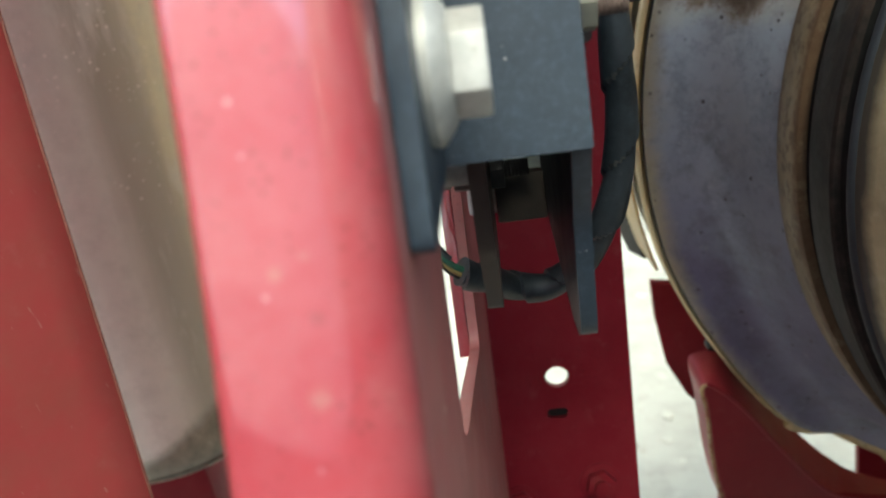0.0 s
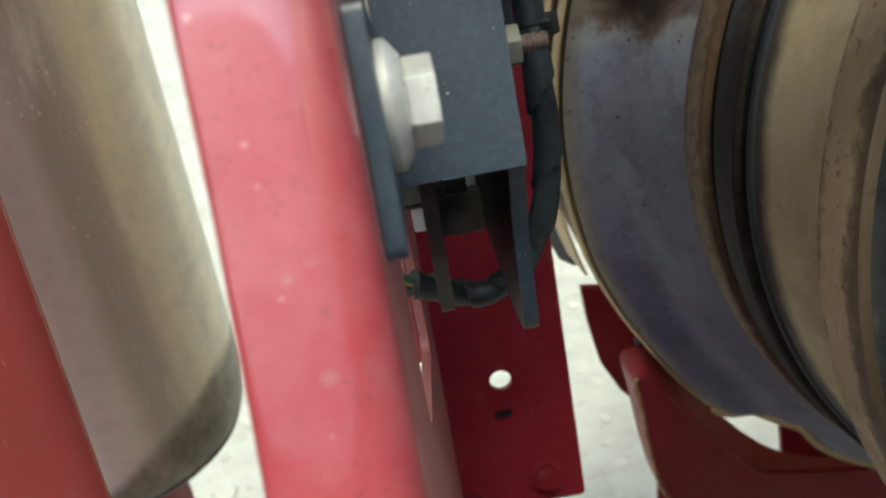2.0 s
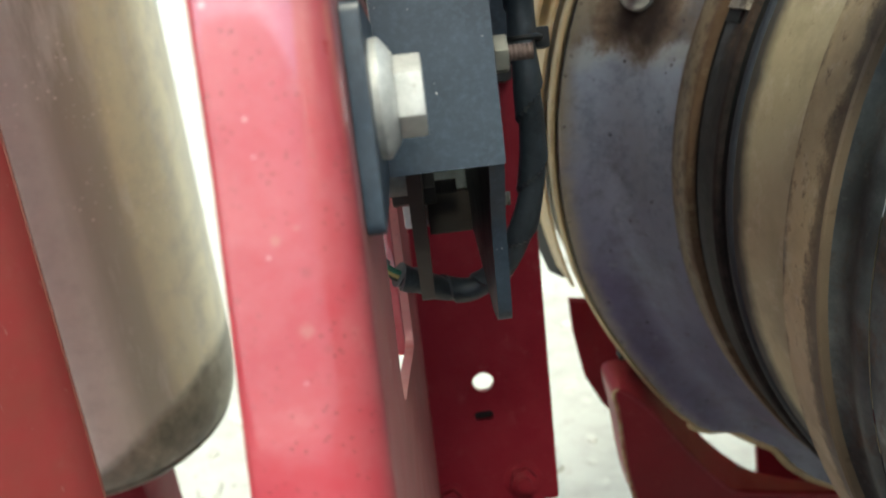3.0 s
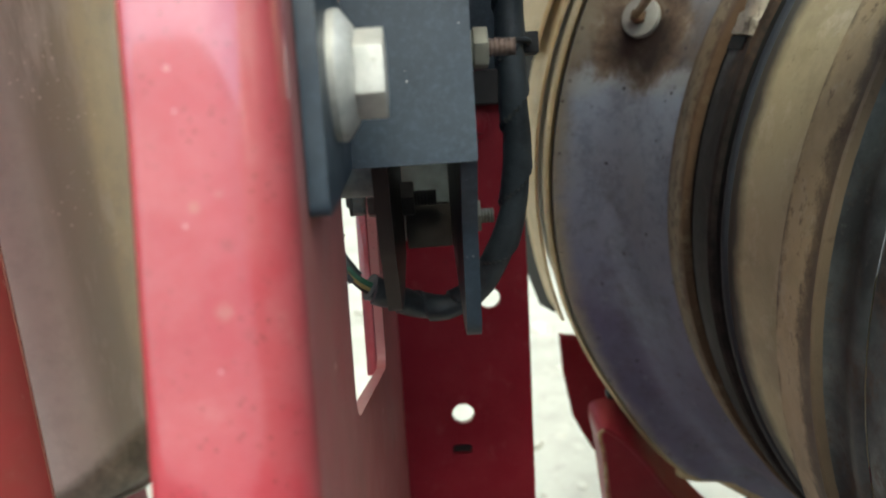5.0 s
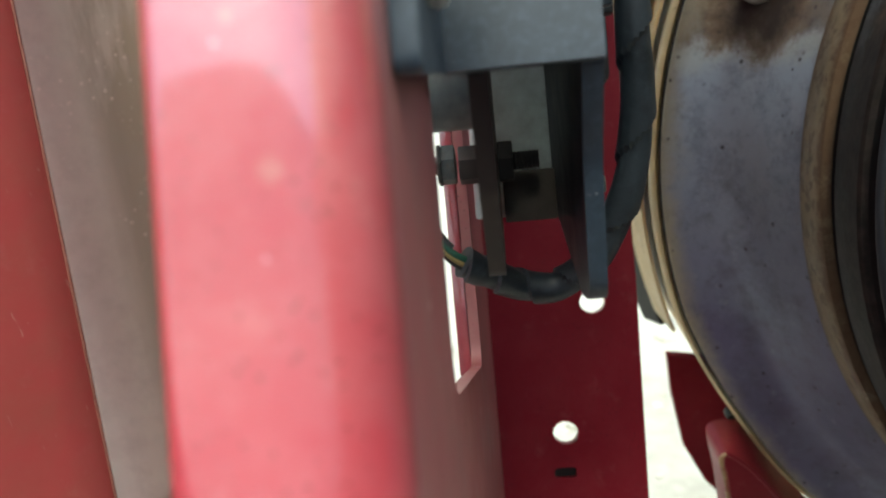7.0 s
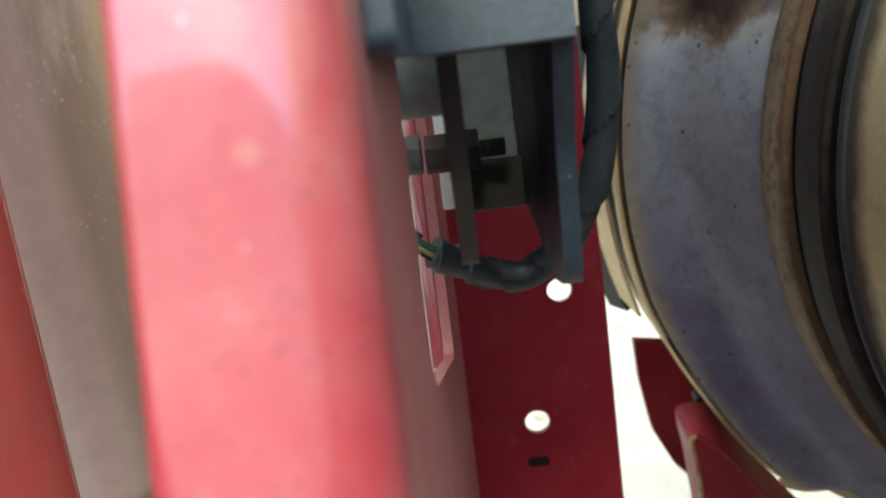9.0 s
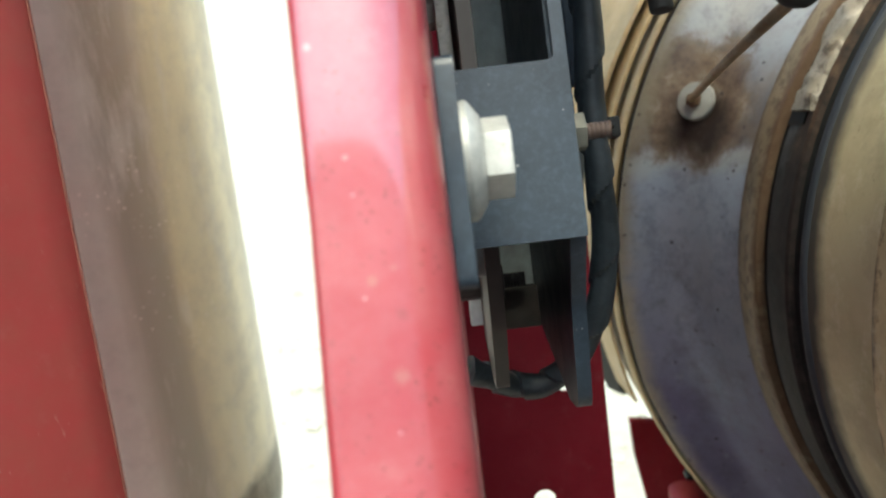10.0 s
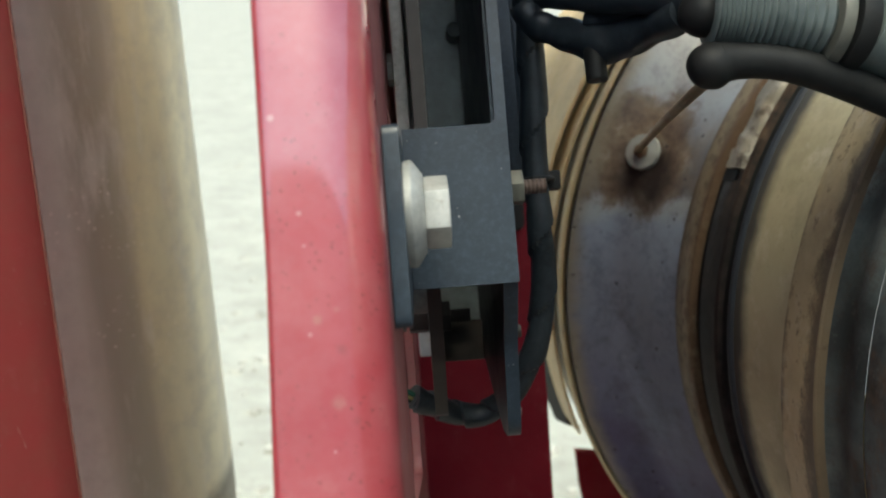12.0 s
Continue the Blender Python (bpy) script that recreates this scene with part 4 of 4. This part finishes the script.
def cradle():
    t = thing("canister_cradle", Matrix.Identity(4), "red-painted steel saddle cradle under the exhaust canister", "cradle")
    cx, cz = 0.400, 1.000
    Y = 0.430
    # rim of the pressed front saddle: the fold at the front, the free edge behind
    fold = [(0.240, 0.0), (0.235, 0.60), (0.195, 0.655), (0.1626, 0.702), (0.1479, 0.745), (0.1375, 0.805), (0.1340, 0.820), (0.1348, 0.827), (0.1400, 0.8265), (0.1533, 0.815), (0.1690, 0.796),
            (0.1844, 0.7745), (0.2035, 0.749), (0.2225, 0.7262), (0.2300, 0.719), (0.2400, 0.7135), (0.2778, 0.7068), (0.319, 0.7013), (0.42, 0.69), (0.55, 0.70), (0.66, 0.76)]
    free = [(0.237, 0.445, 0.0), (0.232, 0.445, 0.60), (0.192, 0.445, 0.655), (0.160, 0.445, 0.702), (0.145, 0.446, 0.745), (0.1335, 0.448, 0.808), (0.130, 0.450, 0.824), (0.132, 0.456, 0.8315), (0.148, 0.458, 0.832), (0.156, 0.458, 0.824), (0.169, 0.458, 0.806),
            (0.1842, 0.458, 0.7858), (0.201, 0.458, 0.765), (0.2179, 0.458, 0.7441), (0.237, 0.458, 0.724), (0.2581, 0.458, 0.707), (0.2924, 0.456, 0.6945), (0.325, 0.452, 0.6935), (0.42, 0.450, 0.686), (0.55, 0.450, 0.697), (0.66, 0.450, 0.757)]
    fold = [(x, Y, z) for x, z in fold]
    fold, free = spline(fold, 4), spline(free, 4)
    face = [Vector((p[0], p[2])) for p in fold] + [Vector((0.62, 0.0))]
    bm = sheet(bmesh.new(), face, [], lambda a, b, d: (a, Y + d, b), 0.004)
    bmesh.ops.recalc_face_normals(bm, faces=bm.faces)
    s = part("front_saddle", bm, SHADED_RED, t)
    bm = bmesh.new()
    rows = []
    for k, (p, q) in enumerate(zip(fold, free)):
        p, q = Vector(p), Vector(q)
        d = Vector(fold[min(k + 1, len(fold) - 1)]) - Vector(fold[max(k - 1, 0)])
        n = Vector((d.z, 0, -d.x)).normalized() * 0.0034
        back = (q - p).normalized()
        rows.append([bm.verts.new(v) for v in (p + n * 1.2 + Vector((0, 0.0012, 0)), p + n * 0.5 + Vector((0, -0.0003, 0)), p + n * 0.1 + Vector((0, 0.0006, 0)), p + back * 0.0040, q, q + n, p + n + back * 0.004)])
    m = len(rows[0])
    for p, q in zip(rows, rows[1:]):
        for i in range(m):
            bm.faces.new((p[i], p[(i + 1) % m], q[(i + 1) % m], q[i]))
    bm.faces.new(rows[0])
    bm.faces.new(rows[-1])
    part("saddle_lip", bm, LIP_SHADED, s, "scuffed pink-red folded edge", 50)
    worn = tube([Vector(p) + Vector((-0.0004, -0.0014, 0.0002)) for p in fold[6:31]], lambda i, a: 0.0013 + 0.0009 * noise.noise(Vector((i * 0.45, 0.3 * math.cos(a), 0.3 * math.sin(a)))), 8)
    part("worn_edge", worn, BARED, s, "edge worn to tan bare metal")
    part("pinch_bolt", rod((0.1462, 0.457, 0.8335), (0.1462, 0.466, 0.8335), 0.0026, 16, 0.0006), RUBBER, s, "small dark bolt")
    arc = [(cx - 0.308 * math.cos(radians(a)), cz + 0.308 * math.sin(radians(a))) for a in np.linspace(-38.0, -47.0, 8)]
    rear = [(0.129, arc[0][1] + 0.004), *arc, (0.205, 0.735), (0.225, 0.70), (0.245, 0.0), (0.205, 0.0), (0.20, 0.655), (0.1631, 0.6972), (0.1446, 0.7324), (0.1335, 0.78)]
    part("rear_saddle", sheet(bmesh.new(), [Vector(p) for p in rear], [], lambda a, b, d: (a, 0.565 + d, b), 0.007), SHADED_RED, t)
    part("rear_gusset", sheet(bmesh.new(), [Vector(p) for p in ((0.292, 0.715), (0.320, 0.700), (0.60, 0.66), (0.60, 0.58), (0.310, 0.58), (0.298, 0.66))], [], lambda a, b, d: (a, 0.530 + d, b), 0.006), SHADED_RED, t)
    return t


cradle()


# ---- hoses above the canister ----
def corrugated_hose():
    t = thing("corrugated_conduit", FRAME, "grey-green dusty corrugated conduit over the canister", "conduit")
    line = [Vector(p) for p in spline([(0.0960, -0.07, 0.0735), (0.1093, -0.07, 0.0719), (0.1316, -0.07, 0.0678), (0.1574, -0.065, 0.0625), (0.20, -0.05, 0.047)], 34)]
    part("conduit_tube", tube(line, lambda i, a: (0.0098, 0.0106, 0.0112, 0.0106)[i % 4], 28), CONDUIT, t, "", 60)
    cuff = [Vector((0.0872, -0.0685, 0.0742)).lerp(Vector((0.0990, -0.07, 0.0731)), k / 10) for k in range(11)]
    part("conduit_cuff", tube(cuff, lambda i, a: 0.0062 * math.sqrt(max(0.02, 1 - ((i - 5) / 5.4) ** 2)) + 0.0025 * i / 10, 28), RUBBER, t, "black rubber cuff", 60)
    part("conduit_collar", rod((0.1362, -0.0698, 0.0668), (0.1425, -0.0690, 0.0656), 0.0150, 32, 0.0012), RUBBER, t, "black collar round the conduit")
    part("collar_lip", rod((0.1318, -0.0700, 0.0676), (0.1361, -0.0698, 0.0668), 0.0143, 32, 0.0014), PASSIVATED, t, "dusty tan lip of the collar")
    part("conduit_sleeve", rod((0.1426, -0.0690, 0.0656), (0.1900, -0.0530, 0.0530), 0.0126, 32, 0.0008), CONDUIT, t, "smooth grey sleeve")
    return t


def smooth_hose():
    t = thing("rubber_hose", FRAME, "smooth black rubber hose with a bulbous end under the conduit", "hose")
    line = spline([(0.0886, -0.071, 0.0528), (0.0948, -0.071, 0.0560), (0.1020, -0.071, 0.0572), (0.1150, -0.071, 0.0560), (0.1300, -0.07, 0.0515), (0.1578, -0.06, 0.0425), (0.20, -0.045, 0.027)], 14)
    bulb = lambda i, a: 0.0055 + 0.0020 * math.exp(-((i - 14) / 12) ** 2) if i > 13 else 0.0075 * math.sqrt(max(0.01, 1 - ((14 - i) / 14.1) ** 2))
    part("end_bulb", tube(line[:22], bulb, 28), RUBBER, t, "bulbous hose end", 60)
    part("hose", tube(line[21:], lambda i, a: bulb(i + 21, a), 28), RUBBER, t, "", 60)
    return t


def connector_block():
    t = thing("wiring_connector", FRAME, "black taped wiring bundle above the bracket", "wiring")
    lump = lambda r, k: (lambda i, a: r + 0.0004 * math.sin(i * k) + 0.0003 * math.sin(3 * a + i * 0.2))
    swell = lambda i, a: 0.0056 + 0.0017 * math.exp(-((i - 42) / 13) ** 2) + 0.0004 * math.sin(i * 0.5) + 0.0003 * math.sin(3 * a + i * 0.2)
    part("lower_loom", tube(spline([(0.0470, -0.006, 0.1010), (0.0500, -0.007, 0.0945), (0.0559, -0.010, 0.0900), (0.0627, -0.016, 0.0850), (0.0710, -0.026, 0.0785), (0.0790, -0.036, 0.0768), (0.0849, -0.048, 0.0764), (0.0905, -0.064, 0.0758)], 10), swell, 22), TAPE, t)
    part("upper_loom", tube(spline([(0.0465, -0.006, 0.1020), (0.0521, -0.008, 0.1040), (0.0620, -0.016, 0.1012), (0.0703, -0.030, 0.0932), (0.0790, -0.050, 0.0862), (0.0920, -0.064, 0.0800)], 10), lump(0.0052, 0.4), 20), TAPE, t)
    part("inner_loom", tube(spline([(0.0690, -0.022, 0.0890), (0.0760, -0.030, 0.0865), (0.0840, -0.042, 0.0830), (0.0920, -0.060, 0.0790)], 10), lump(0.0042, 0.7), 18), TAPE, t)
    part("stub", rod((0.0682, -0.028, 0.0765), (0.0684, -0.029, 0.0640), 0.0040, 18, 0.001), RUBBER, t)
    return t


corrugated_hose()
smooth_hose()
connector_block()


# ---- tank and panel on the other side ----
def tank():
    t = thing("steel_tank", pose(-0.293, 0.60, 0.690), "upright round bare-steel tank with a grimy lower rim", "tank")
    R = 0.12
    prof = [(0.0, 0.03), (0.0, R - 0.055), (0.0025, R - 0.040), (0.008, R - 0.026), (0.016, R - 0.0160), (0.022, R - 0.0115), (0.0235, R - 0.0118), (0.025, R - 0.0098), (0.038, R - 0.0042), (0.055, R - 0.001), (0.070, R), (0.94, R), (0.96, R - 0.02), (0.965, 0.02)]
    foot = [(0.0222, R - 0.0130), (0.0222, R - 0.0098), (0.0248, R - 0.0088), (0.0248, R - 0.0130)]
    bm = bmesh.new()
    n = 96
    rings = [[bm.verts.new(((r + 0.0006 * noise.noise(Vector((k * 0.2, z * 6, 0)))) * math.cos(2 * math.pi * k / n), r * math.sin(2 * math.pi * k / n), z)) for k in range(n)] for z, r in prof]
    for p, q in zip(rings, rings[1:]):
        for k in range(n):
            bm.faces.new((p[k], p[(k + 1) % n], q[(k + 1) % n], q[k]))
    bm.faces.new(rings[0])
    bm.faces.new(rings[-1])
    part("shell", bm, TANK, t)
    bm = bmesh.new()
    rings = [[bm.verts.new((r * math.cos(2 * math.pi * k / n), r * math.sin(2 * math.pi * k / n), z)) for k in range(n)] for z, r in foot]
    for p, q in zip(rings, rings[1:] + rings[:1]):
        for k in range(n):
            bm.faces.new((p[k], p[(k + 1) % n], q[(k + 1) % n], q[k]))
    part("foot_seam", bm, TANK, t, "raised seam round the grimy foot")
    return t


tank()


def tank_stand():
    t = thing("tank_stand", pose(-0.33, 0.64, 0), "red-painted steel post under the tank", "stand")
    part("post", box((-0.045, -0.04, 0.0), (0.045, 0.05, 0.660), 0.004), SHADED_RED, t)
    part("top_plate", box((-0.065, -0.06, 0.660), (0.065, 0.06, 0.6896), 0.002), SHADED_RED, t)
    return t


tank_stand()


def side_panel():
    """The red cover sheet; its free edge leans towards the eye and to the right going down."""
    t = thing("side_panel", pose(0, 0, 0), "dull red-painted sheet cover with light scratches", "panel")
    edge = lambda z: Vector((-0.2063 + 0.066 * (1.14 - z), 0.398 - 0.235 * (1.14 - z), z))
    bm = bmesh.new()
    rows = []
    for z in np.linspace(0.0, 1.75, 15):
        e = edge(z)
        section = [(-0.5, -0.02), (-0.25, -0.012), (-0.1, -0.005), (-0.02, -0.001), (-0.0006, 0.0), (0.0, 0.0004), (0.0, 0.001), (-0.0006, 0.0014), (-0.02, 0.002), (-0.25, -0.008), (-0.5, -0.016)]
        rows.append([bm.verts.new(e + Vector((0.5 * a - 0.87 * b, 0.87 * a + 0.5 * b, 0))) for a, b in section])
    m = len(rows[0])
    for p, q in zip(rows, rows[1:]):
        for i in range(m):
            bm.faces.new((p[i], p[(i + 1) % m], q[(i + 1) % m], q[i]))
    bm.faces.new(rows[0])
    bm.faces.new(rows[-1])
    part("cover_sheet", bm, PANEL, t)
    hem = [edge(z) + Vector((0.0004, 0.0002, 0)) for z in np.linspace(0.0, 1.75, 30)]
    part("hem", tube(hem, lambda i, a: 0.0007 + 0.0002 * noise.noise(Vector((i * 0.7, a, 0))), 10), HEM, t, "bare worn edge of the sheet")
    return t


side_panel()


# ---- unseen sheet, walls and board added to shape light and reflections ----
def light_shapers():
    # Added sheet, out of view overhead, that keeps light off the hinge cavity.
    rail = part("shade_sheet", box((-0.12, 0.13, 1.42), (0.15, 0.62, 1.45), 0.004), RED, None, "unseen red sheet added overhead to shade the bracket")
    tagged(rail, category="rail", kind="structure")
    # Added wall behind the camera for the glossy flange to reflect.
    rear = part("reflection_wall", box((-2.5, -0.95, 0.0), (2.5, -0.75, 1.70), 0.004), BLOCK, None, "unseen pale wall added behind the camera to shape reflections")
    tagged(rear, category="wall", kind="structure")
    # Added dark board so the lower flange reflects something darker.
    low_board = part("dark_board", box((-2.5, -0.7495, 0.0), (0.945, -0.7465, 1.12), 0.001), BOARD, None, "unseen dark board added to darken low reflections")
    tagged(low_board, category="dado", kind="structure")
    # Added wall, out of view, that shades the canister from the right.
    east = part("side_blocker", box((0.95, -0.745, 0.0), (1.10, 1.60, 1.60), 0.004), WALL_GREY, None, "unseen grey wall added to shade the canister's side")
    tagged(east, category="wall", kind="structure")


light_shapers()
